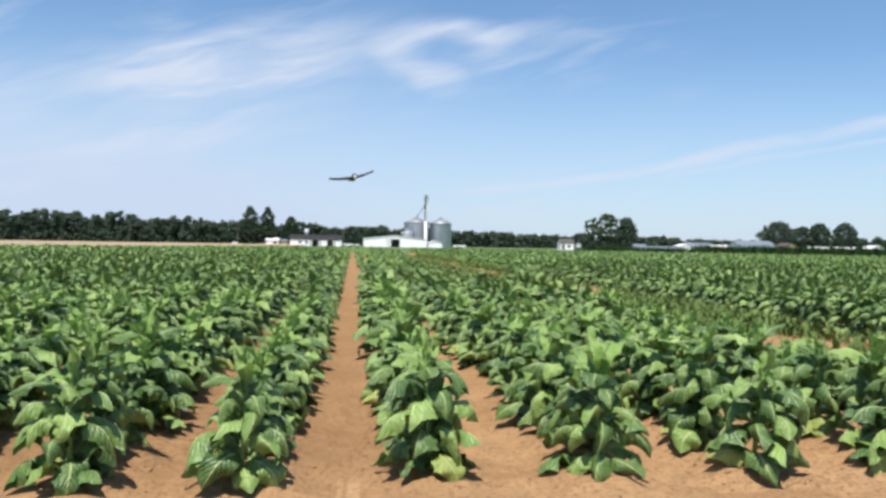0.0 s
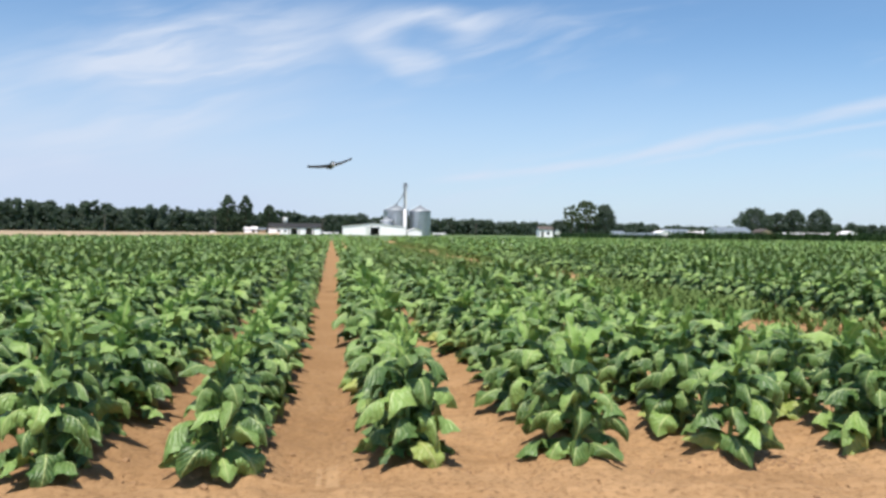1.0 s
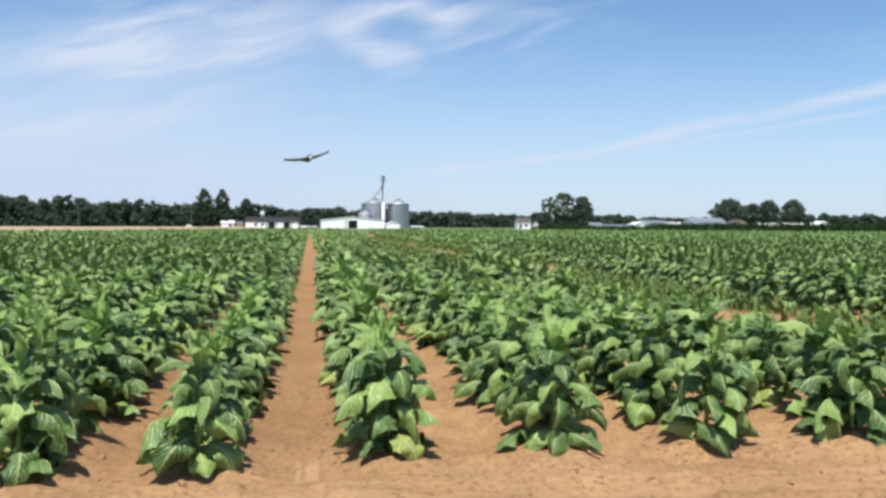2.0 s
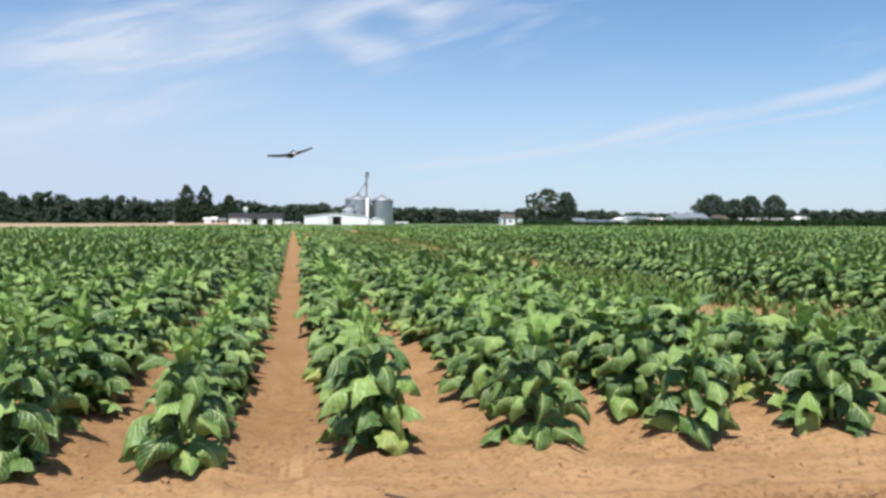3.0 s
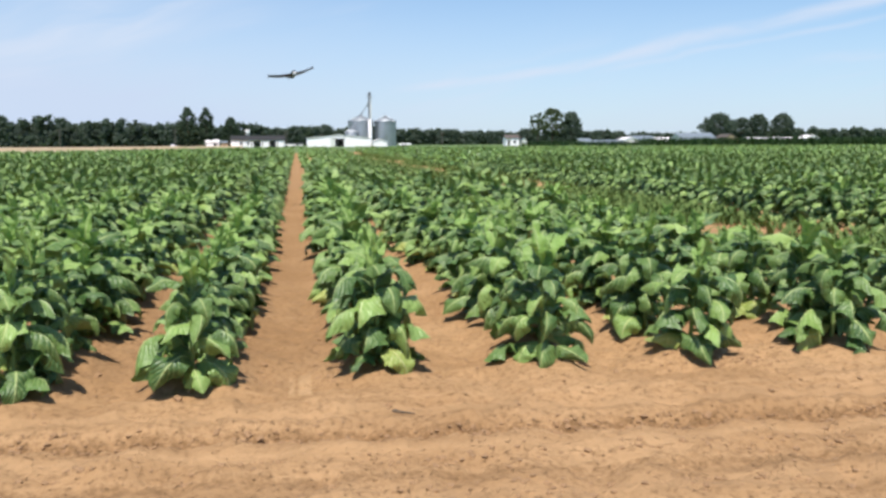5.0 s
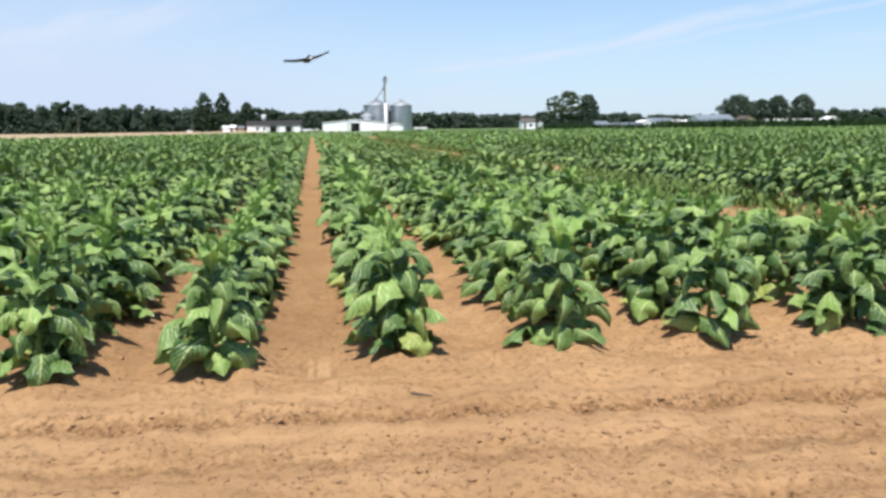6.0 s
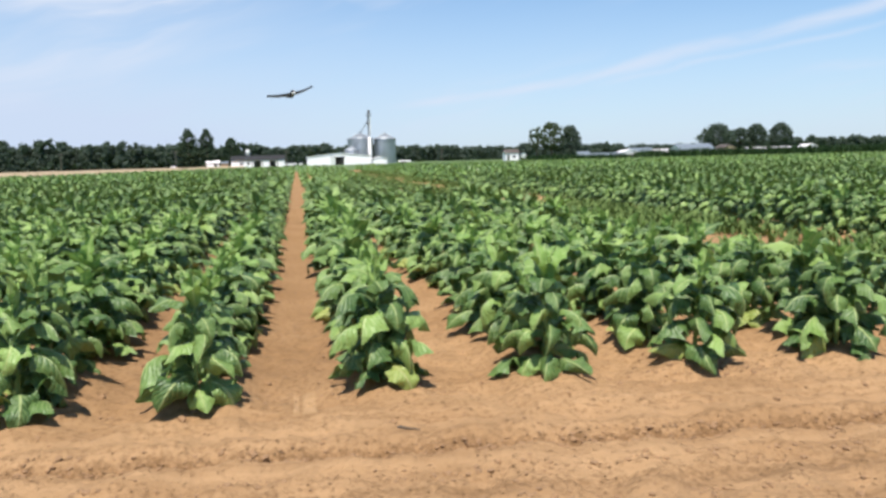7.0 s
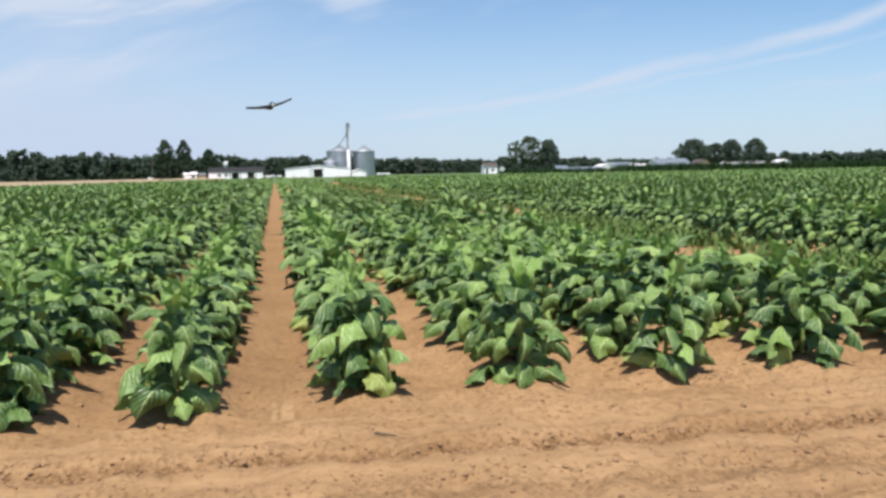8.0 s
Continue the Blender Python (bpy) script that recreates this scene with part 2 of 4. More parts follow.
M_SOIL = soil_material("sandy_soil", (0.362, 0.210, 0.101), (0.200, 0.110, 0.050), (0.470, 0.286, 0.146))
M_GRASS = plain("mown_grass", (0.085, 0.135, 0.035), 0.9, grain=0.5, scale=0.25, bump=0.4)
M_WHEAT = plain("ripe_grain", (0.33, 0.245, 0.145), 0.9, grain=0.35, scale=0.4, bump=0.5)
M_CLOD = plain("soil_clod", (0.29, 0.168, 0.084), 0.95, grain=0.4, scale=25, bump=0.5)


# ---------------------------------------------------------------- mesh helpers
def part(name, bm, mat, parent, label=""):
    me = bpy.data.meshes.new(name)
    bm.to_mesh(me)
    bm.free()
    me.materials.append(mat)
    ob = new(name, me)
    ob.parent = parent
    return tagged(ob, label)


def thing(name, m, label, category, group="", kind=""):
    ob = new(name)
    ob.empty_display_size = 0.2
    ob.matrix_basis = m
    return tagged(ob, label, category, group, kind)


def mesh_of(name, verts, faces, mats, uv=None, smooth=True, face_mat=None):
    """A mesh of quads (or triangles) from arrays."""
    me = bpy.data.meshes.new(name)
    verts, faces = np.asarray(verts, dtype=np.float32), np.asarray(faces, dtype=np.int32)
    n, k = faces.shape
    me.vertices.add(len(verts))
    me.vertices.foreach_set("co", verts.ravel())
    me.loops.add(n * k)
    me.loops.foreach_set("vertex_index", faces.ravel())
    me.polygons.add(n)
    me.polygons.foreach_set("loop_start", np.arange(0, n * k, k, dtype=np.int32))
    me.polygons.foreach_set("use_smooth", np.full(n, smooth))
    if uv is not None:
        layer = me.uv_layers.new(name="UVMap")
        layer.data.foreach_set("uv", np.asarray(uv, dtype=np.float32)[faces.ravel()].ravel())
    for mat in mats:
        me.materials.append(mat)
    if face_mat is not None:
        me.polygons.foreach_set("material_index", np.asarray(face_mat, dtype=np.int32))
    me.update(calc_edges=True)
    me.validate()
    return me


def box(bm, lo, hi, bevel=0.0):
    lo, hi = Vector(lo), Vector(hi)
    made = bmesh.ops.create_cube(bm, size=1.0, matrix=Matrix.Translation((lo + hi) / 2) @ Matrix.Diagonal((*(hi - lo), 1)))
    if bevel:
        edges = {e for v in made["verts"] for e in v.link_edges}
        bmesh.ops.bevel(bm, geom=list(edges), offset=bevel, segments=2, affect="EDGES")
    return bm


def rod(bm, a, b, r0, r1=None, sides=8):
    """A tapered round bar from a to b."""
    a, b = Vector(a), Vector(b)
    d = b - a
    m = Matrix.Translation((a + b) / 2) @ d.to_track_quat("Z", "Y").to_matrix().to_4x4()
    bmesh.ops.create_cone(bm, cap_ends=True, segments=sides, radius1=r0, radius2=r0 if r1 is None else r1, depth=d.length, matrix=m)
    return bm


def lathe(bm, profile, sides=32):
    """A surface of revolution about z through (radius, height) pairs."""
    rings = []
    for r, z in profile:
        rings.append([bm.verts.new((r * math.cos(2 * math.pi * i / sides), r * math.sin(2 * math.pi * i / sides), z)) for i in range(sides)])
    for a, b in zip(rings, rings[1:]):
        for i in range(sides):
            f = bm.faces.new((a[i], a[(i + 1) % sides], b[(i + 1) % sides], b[i]))
            f.smooth = True
    return bm


# ---------------------------------------------------------------- the plan of the crop
NEAR_ROWS = [-1.66, -0.61, 0.61, 1.70, 2.83, 4.03]
ROW = 1.11
ALLEY = (5.7, 8.75)
ROWS_X = list(NEAR_ROWS)
while ROWS_X[-1] < 150:
    nx = ROWS_X[-1] + ROW
    ROWS_X.append(ALLEY[1] + 0.55 if ALLEY[0] - 0.3 < nx < ALLEY[1] + 0.3 else nx)
while ROWS_X[0] > -75:
    ROWS_X.insert(0, ROWS_X[0] - ROW)
STEP = 0.50


def row_start(x):
    return 5.02 + 0.015 * max(-3.0, min(x, 4.5))


def row_end(x):
    """Far edge of the tobacco: a slanting boundary against the grain field, then straight."""
    left = np.interp(x, [-90, -36, -26, -16.5, -11.8, -6, 0, 12, 30, 60, 110], [70, 72, 78, 100, 115, 124, 124, 122, 112, 98, 74])
    return float(left)


def bed_height(x, y):
    """Soil height: planted beds and furrows in the crop, wheel ruts on the headland."""
    rx = np.asarray(ROWS_X)
    i = np.clip(np.searchsorted(rx, x), 1, len(rx) - 1)
    d = np.minimum(np.abs(x - rx[i - 1]), np.abs(x - rx[i]))
    bed = 0.115 * np.exp(-(d / 0.28) ** 2) - 0.035
    start = 4.78 + 0.012 * np.clip(x, -3, 6)
    field = 1 / (1 + np.exp(-(y - start) / 0.09))
    s = y + 0.075 * x + 0.015 * np.sin(x * 0.9)
    head = np.zeros_like(s)
    for c, depth, w in ((3.97, 0.060, 0.085), (3.42, 0.018, 0.13), (2.9, 0.022, 0.13), (2.62, 0.02, 0.12), (2.1, 0.03, 0.09), (1.2, 0.03, 0.1), (0.3, 0.02, 0.1)):
        head += -depth * np.exp(-((s - c) / w) ** 2) + 0.55 * depth * np.exp(-((s - c - 0.15) / (w * 1.1)) ** 2) + 0.4 * depth * np.exp(-((s - c + 0.17) / (w * 1.1)) ** 2)
    head += 0.022 * np.exp(-((s - 4.55) / 0.2) ** 2)
    near = np.exp(-(np.hypot(x, y - 4) / 40) ** 2)
    head *= near
    return field * bed + (1 - field) * head


def lumps(x, y):
    """Small uneven relief of worked soil, a sum of waves in many directions."""
    r = np.random.RandomState(5)
    z = np.zeros_like(x)
    for k in range(26):
        wl = 0.12 * 1.17 ** k if k < 14 else 0.10 + 0.06 * (k - 14)
        an, ph = r.uniform(0, math.pi), r.uniform(0, 6.28)
        z += min(0.0045, 0.012 * wl) * np.sin((x * math.cos(an) + y * math.sin(an)) * 6.283 / wl + ph + 1.3 * np.sin(x * 2.1 + k) + 1.1 * np.sin(y * 1.7 + 2 * k))
    # crumbled edges of the wheel ruts and of the row ends
    s = y + 0.075 * x + 0.015 * np.sin(x * 0.9)
    loose = 1.25 * np.exp(-((s - 3.97) / 0.11) ** 2) + 0.55 * np.exp(-((s - 3.42) / 0.12) ** 2) + 0.5 * np.exp(-((s - 2.9) / 0.12) ** 2) + 0.35 * np.exp(-((s - 4.8) / 0.25) ** 2) + 0.12
    crumble = np.zeros_like(x)
    for k in range(14):
        wl, an, ph = r.uniform(0.075, 0.17), r.uniform(0, math.pi), r.uniform(0, 6.28)
        crumble += np.sin((x * math.cos(an) + y * math.sin(an)) * 6.283 / wl + ph + 1.7 * np.sin(x * 5.3 + 2 * k) + 1.5 * np.sin(y * 6.1 + k))
    return z + 0.0052 * loose * np.abs(crumble) * np.exp(-(np.hypot(x - 1, y - 4) / 5) ** 2)


def make_ground():
    fine_x = np.arange(-5.0, 7.0, 0.026)
    fine_y = np.concatenate([np.arange(1.6, 7.0, 0.022), np.arange(7.0, 13.0, 0.05)])
    grow = lambda a, stop, f: a if a[-1] >= stop else grow(a + [a[-1] + (a[-1] - a[-2]) * f], stop, f)
    right = np.array(grow([7.0, 7.06], 3000, 1.07))
    left = -5.0 - (np.array(grow([0.0, 0.06], 3000, 1.07)))[1:]
    xs = np.concatenate([left[::-1], fine_x, right])
    up = np.array(grow([13.0, 13.08], 3000, 1.075))
    down = 1.6 - np.array(grow([0.0, 0.06], 900, 1.13))[1:]
    ys = np.concatenate([down[::-1], fine_y, up])
    X, Y = np.meshgrid(xs, ys)
    near = np.exp(-(np.hypot(X - 1, Y - 5) / 4.5) ** 4)
    Z = bed_height(X, Y) * np.where(Y < 140, 1, 0) + lumps(X, Y) * near
    nx, ny = len(xs), len(ys)
    idx = np.arange(nx * ny).reshape(ny, nx)
    faces = np.stack([idx[:-1, :-1], idx[:-1, 1:], idx[1:, 1:], idx[1:, :-1]], -1).reshape(-1, 4)
    cx = ((X[:-1, :-1] + X[1:, 1:]) / 2).ravel()
    cy = ((Y[:-1, :-1] + Y[1:, 1:]) / 2).ravel()
    ends = np.interp(cx, [-90, -36, -26, -16.5, -11.8, -6, 0, 12, 30, 60, 110], [70, 72, 78, 100, 115, 124, 124, 122, 112, 98, 74])
    soil = (cy > -9) & (cy < ends + 1.0) & (cx > -90) & (cx < 150)
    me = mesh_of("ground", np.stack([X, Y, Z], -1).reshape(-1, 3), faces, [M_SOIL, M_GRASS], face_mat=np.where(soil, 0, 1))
    tagged(new("ground", me), "sandy tan farm soil with wheel ruts, beds and furrows", "ground", kind="structure")


make_ground()


# ---------------------------------------------------------------- tobacco
def leaf_grid(f, rng, na, nc, size=1.0):
    """One leaf, base at the origin, growing along +x. f: 0 lowest to 1 topmost on the stalk."""
    pick = lambda a, b, c, d: float(np.interp(f, [0, 0.35, 0.7, 1], [a, b, c, d]))
    a0 = radians(pick(20, 46, 60, 84) + rng.uniform(-14, 14))
    droop = radians(pick(90, 134, 150, 30) * rng.uniform(0.75, 1.22))
    length = pick(0.36, 0.44, 0.40, 0.25) * rng.uniform(0.85, 1.12) * size
    half = pick(0.092, 0.104, 0.084, 0.048) * rng.uniform(0.85, 1.14) * size
    fold = radians(pick(-32, -40, -36, 22) + rng.uniform(-24, 24))
    twist = rng.uniform(-1.25, 1.25) * (1 - 0.6 * f)
    sway = rng.uniform(-0.30, 0.30)
    ph, fr = rng.uniform(0, 6.28), rng.uniform(1.8, 3.2)
    fine = 40
    s = np.linspace(0, 1, fine * na + 1)
    ang = a0 - droop * (0.35 * s + 0.65 * s * s * (3 - 2 * s))
    ds = length / (fine * na)
    cx = np.concatenate([[0], np.cumsum(np.cos(ang[:-1]) * ds)])[::fine]
    cz = np.concatenate([[0], np.cumsum(np.sin(ang[:-1]) * ds)])[::fine]
    ang, s = ang[::fine], s[::fine]
    w = half * np.maximum(np.sin(math.pi * np.clip(s, 0, 1) ** 0.94), 0.0) ** 0.74 + half * 0.08 * (1 - s) + 0.003
    t = np.linspace(-1, 1, nc + 1)
    S, T = np.meshgrid(s, t, indexing="ij")
    W, A = w[:, None], ang[:, None]
    tw = twist * S
    ripple = 0.42 * half * np.sin(6.283 * fr * S + ph + (T > 0) * 1.9) * np.abs(T) ** 1.5 * np.sin(math.pi * np.clip(S, 0, 1))
    ragged = 1 + 0.07 * np.sin(19 * S + 2 * ph + (T > 0) * 2.4) + 0.05 * np.sin(37 * S + ph + (T > 0) * 1.1)
    e = W * T * np.cos(fold) * ragged
    h = W * np.abs(T) ** 1.8 * math.sin(fold) * (0.8 + 0.5 * S + 0.45 * np.sin(9 * S + ph)) + ripple + 0.07 * half * np.sin(11 * S + 4 * T + ph) * np.sin(math.pi * S)
    if na > 8:
        h = h - 0.15 * half * np.abs(np.sin(math.pi * (6.5 * S - 1.6 * np.abs(T)) + ph)) * np.sqrt(np.abs(T) + 0.02) * np.sin(math.pi * np.clip(S, 0, 1)) ** 0.6
    e2, h2 = e * np.cos(tw) - h * np.sin(tw), e * np.sin(tw) + h * np.cos(tw)
    px = cx[:, None] - np.sin(A) * h2
    pz = cz[:, None] + np.cos(A) * h2
    py = e2 + sway * (S ** 2) * length
    verts = np.stack([px, py, pz], -1).reshape(-1, 3)
    idx = np.arange((na + 1) * (nc + 1)).reshape(na + 1, nc + 1)
    faces = np.stack([idx[:-1, :-1], idx[1:, :-1], idx[1:, 1:], idx[:-1, 1:]], -1).reshape(-1, 4)
    uv = np.stack([(T + 1) / 2, S], -1).reshape(-1, 2)
    return verts, faces, uv


def plant_leaves(rng, count, height):
    """Where the leaves of one plant sit: (level, height on stalk, turn)."""
    turn = rng.uniform(0, 6.28)
    for i in range(count):
        f = i / (count - 1)
        yield f, 0.07 + (height - 0.07) * f ** 1.08, turn
        turn += radians(137.5) + rng.uniform(-0.25, 0.25)


LEAF_POOL, POOL = {}, 14
pool_rng = np.random.RandomState(11)
for level in range(7):
    for v in range(POOL):
        vs, fs, uvs = leaf_grid(level / 6, pool_rng, 12, 6)
        LEAF_POOL[level, v] = [mesh_of("leaf", vs, fs, [mat], uvs) for mat in (M_LEAF, M_LEAF_YOUNG, M_LEAF_YELLOW)]


def stalk_mesh(height):
    bm = bmesh.new()
    rod(bm, (0, 0, -0.06), (0.004, 0, height * 0.5), 0.016, 0.013, 7)
    rod(bm, (0.004, 0, height * 0.5), (0, 0.003, height + 0.02), 0.013, 0.006, 7)
    return bm


STALKS = []
for k in range(6):
    bm = stalk_mesh(0.53 + 0.03 * k)
    me = bpy.data.meshes.new("stalk")
    bm.to_mesh(me)
    bm.free()
    me.materials.append(M_STALK)
    STALKS.append(me)


def tobacco_plant(seed, m, first):
    """A plant of its own: one stalk and a spiral of leaves, all different in turn, size and form."""
    rng = np.random.RandomState(seed)
    k = rng.randint(6)
    height = 0.53 + 0.03 * k
    tall = 1.20 if seed % 3 == 0 else 0.80
    where = "at the headland row end" if first else "in a sandy soil row"
    plant = thing("tobacco_plant", m, "leafy green tobacco plant with drooping leaves " + where, "plant", "tobacco rows")
    new("stalk", STALKS[k]).parent = plant
    for f, z, turn in plant_leaves(rng, 32, height):
        level = int(round(f * 6))
        kind = 1 if f > 0.88 else (2 if f < 0.1 and rng.rand() < 0.25 else 0)
        ob = new("leaf", LEAF_POOL[level, rng.randint(POOL)][kind])
        ob.parent = plant
        tagged(ob, ("", "pale upright young leaf", "yellowing lower leaf")[kind])
        k, out = rng.uniform(0.74, 1.02) * (tall if f > 0.82 else 1.0), rng.uniform(0.0, 0.09) * (1 - f)
        ob.matrix_basis = pose(out * math.cos(turn), out * math.sin(turn), z, rng.uniform(-12, 12), rng.uniform(-14, 10), math.degrees(turn)) @ Matrix.Diagonal((k, k * rng.choice([-1, 1]), k, 1))
    return plant


def crop_positions(y0, y1, keep=None):
    """Every plant of the crop between two distances, inside the wedge of land that is looked over."""
    rng = np.random.RandomState(int(y0 * 10) + 3)
    out = []
    for x in ROWS_X:
        first = row_start(x)
        n0, n1 = math.ceil((y0 - first) / STEP), math.ceil((min(y1, row_end(x)) - first) / STEP)
        for n in range(max(n0, 0), n1):
            y = first + n * STEP
            if -0.50 * y - 2.2 < x < 0.90 * y + 2.6:
                k = rng.uniform(0.88, 1.12)
                if n == 0:
                    k = 1.06 + 0.12 * rng.rand()
                if 4.6 < x < ALLEY[0] and y > 6.3:
                    k *= 0.62 if y < 20 or y > 62 else 0.36
                elif 3.6 < x < 4.6 and 20 < y < 62:
                    k *= 0.56
                elif 1.0 < x < 3.6 and 18 < y < 62:
                    k *= 0.82
                if 0.3 < x < 1.0 and 8.4 < y <= 26:
                    k *= 1.14
                if 0.3 < x < 1.0 and 26 < y < 66:
                    k *= 0.52 if y < 46 else 0.82
                out.append((x + rng.normal(0, 0.03), y + rng.normal(0, 0.05), rng.uniform(0, 6.28), k, rng.randint(1000)))
    return out


NEAR_TO, MID_TO = 13.0, 42.0
for n, (x, y, turn, size, _) in enumerate(crop_positions(0, NEAR_TO)):
    z = float(bed_height(np.array([x]), np.array([y]))[0])
    wide = 1.0 + 0.18 * min(1.0, max(0.0, y - 5.6))
    if y < row_start(x) + 0.9 and x < 0.0:
        # the row ends beside the open lane are lighter plants, those further over lean outwards
        x, wide = (x - 0.06, 0.97) if x < -1.2 else (x - 0.02, 0.92)
    elif 0.0 < x < 2.3 and row_start(x) + 0.3 < y < 8.6:
        # a wider open lane between these two rows
        x, wide = (x - 0.03, wide * 0.94) if x < 1.2 else (x + 0.06, wide * 0.96)
    elif x > 1.2 and y < row_start(x) + 0.3:
        y, wide = y - 0.04, 1.08
    tobacco_plant(900 + n, pose(x, y, z - 0.03, random.uniform(-4, 4), random.uniform(-4, 4), math.degrees(turn)) @ Matrix.Diagonal((size * wide, size * wide, size, 1)), y < row_start(x) + 0.3)


def crop_mesh(name, spots, variants, leaves, na, nc, mat, seed, size=1.0):
    """Many plants joined into one mesh."""
    rng = np.random.RandomState(seed)
    kinds = []
    for _ in range(variants):
        vs, fs, us, base = [], [], [], 0
        height = rng.uniform(0.54, 0.67)
        for f, z, turn in plant_leaves(rng, leaves, height):
            v, q, u = leaf_grid(f, rng, na, nc, size * (1.0 if f < 0.9 else 1.1))
            c, s = math.cos(turn), math.sin(turn)
            v = np.stack([v[:, 0] * c - v[:, 1] * s, v[:, 0] * s + v[:, 1] * c, v[:, 2] + z], -1)
            vs.append(v), fs.append(q + base), us.append(u)
            base += len(v)
        kinds.append((np.concatenate(vs), np.concatenate(fs), np.concatenate(us)))
    V, F, U, base = [], [], [], 0
    for x, y, turn, k, n in spots:
        v, q, u = kinds[n % variants]
        c, s = math.cos(turn) * k * 1.18, math.sin(turn) * k * 1.18
        V.append(np.stack([v[:, 0] * c - v[:, 1] * s + x, v[:, 0] * s + v[:, 1] * c + y, v[:, 2] * k + 0.03], -1))
        F.append(q + base), U.append(u)
        base += len(v)
    return mesh_of(name, np.concatenate(V), np.concatenate(F), [mat], np.concatenate(U))


tagged(new("tobacco_rows", crop_mesh("tobacco_rows", crop_positions(NEAR_TO, MID_TO), 24, 25, 5, 2, M_CROP, 21, 0.95)),
       "long rows of leafy green tobacco plants in sandy soil", "crop", kind="stuff")
tagged(new("far_tobacco_rows", crop_mesh("far_tobacco_rows", crop_positions(MID_TO, 130), 24, 13, 3, 1, M_CROP_FAR, 22, 1.05)),
       "distant green tobacco rows running to the farmyard", "crop", kind="stuff")


# ---------------------------------------------------------------- grass, grain and maize round the crop
def blades(spots, rng, count, height, spread, width, lean):
    """Tufts of narrow bent blades: two quads each."""
    V, F = [], []
    for x, y, z, k in spots:
        for _ in range(count):
            a = rng.uniform(0, 6.28)
            bx, by = x + rng.normal(0, spread), y + rng.normal(0, spread)
            h, l, w = height * k * rng.uniform(0.6, 1.2), lean * k * rng.uniform(0.3, 1.3), width * rng.uniform(0.7, 1.3)
            c, s = math.cos(a), math.sin(a)
            b = len(V)
            for r, zz, ww in ((0, 0, w), (l * 0.35, h * 0.7, w * 0.9), (l, h, w * 0.15)):
                V.append((bx + c * r - s * ww, by + s * r + c * ww, z + zz))
                V.append((bx + c * r + s * ww, by + s * r - c * ww, z + zz))
            F += [(b, b + 1, b + 3, b + 2), (b + 2, b + 3, b + 5, b + 4)]
    return V, F


def make_weeds():
    rng = np.random.RandomState(8)
    spots = []
    for _ in range(6500):
        y = 8 + 92 * rng.rand() ** 1.7
        x = rng.uniform(ALLEY[0] + 0.05, ALLEY[1] - 0.05)
        if abs(x - 7.3) < (0.95 if y > 22 else 0.2) and rng.rand() < 0.72:
            continue
        if y < 13 and rng.rand() < 0.6:
            continue
        if math.sin(y * 0.9) + math.sin(y * 0.37 + 1) + 0.8 * math.sin(x * 5 + y * 1.3) > -1.1:
            spots.append((x, y, 0.0, rng.uniform(0.6, 1.4) * (0.4 if abs(x - 7.3) < 0.95 and y > 22 else 1.0)))
    V, F = blades(spots, rng, 6, 0.20, 0.15, 0.03, 0.16)
    tagged(new("alley_weeds", mesh_of("alley_weeds", V, F, [M_WEED])), "patchy low grass and weeds along a bare spray alley", "weeds", kind="stuff")


make_weeds()


def make_grain_field():
    """Ripe grain stands as one shallow mass with a ragged top, beyond the slanting edge of the crop."""
    rng = np.random.RandomState(4)
    spots, V = [], []
    edge_x = np.linspace(-330, -8, 150)
    depth = np.array([0, 0.02, 1.5, 4, 10, 25, 60, 120, 200.0])
    for ex in edge_x:
        y0 = row_end(max(ex, -90)) + 2.0
        for j, d in enumerate(depth):
            k = 1 + d / max(y0, 1)
            V.append((ex * k if ex > -40 else ex * (1 + d / 300), y0 + d, -0.05 if j == 0 else 0.42 + rng.normal(0, 0.03)))
    n, m = len(edge_x), len(depth)
    idx = np.arange(n * m).reshape(n, m)
    F = np.stack([idx[:-1, :-1], idx[1:, :-1], idx[1:, 1:], idx[:-1, 1:]], -1).reshape(-1, 4)
    tagged(new("grain_field", mesh_of("grain_field", V, F, [M_WHEAT])), "ripe tan grain field beyond the tobacco", "field", kind="stuff")
    for _ in range(9000):
        ex = -8 - 90 * rng.rand()
        spots.append((ex, row_end(max(ex, -90)) + 2.0 + 3.0 * rng.rand(), 0.35, 1.0))
    V, F = blades(spots, rng, 2, 0.22, 0.2, 0.02, 0.06)
    tagged(new("grain_ears", mesh_of("grain_ears", V, F, [M_WHEAT])), "ragged edge of ripe tan grain", "field", kind="stuff")


make_grain_field()


def make_maize():
    rng = np.random.RandomState(6)
    spots = []
    for r in range(7):
        for x in np.arange(38, 135, 0.30):
            spots.append((x + rng.normal(0, 0.05), row_end(x) + 3.0 + r * 0.8 + rng.normal(0, 0.05) + max(0, 48 - x) * 1.2, 0.0, rng.uniform(0.9, 1.08) * (0.78 if x < 50 else 1.0)))
    V, F = blades(spots, rng, 8, 1.75, 0.12, 0.075, 0.42)
    tagged(new("maize_strip", mesh_of("maize_strip", V, F, [M_CORN])), "dark green strip of standing maize beyond the tobacco", "crop", kind="stuff")


make_maize()


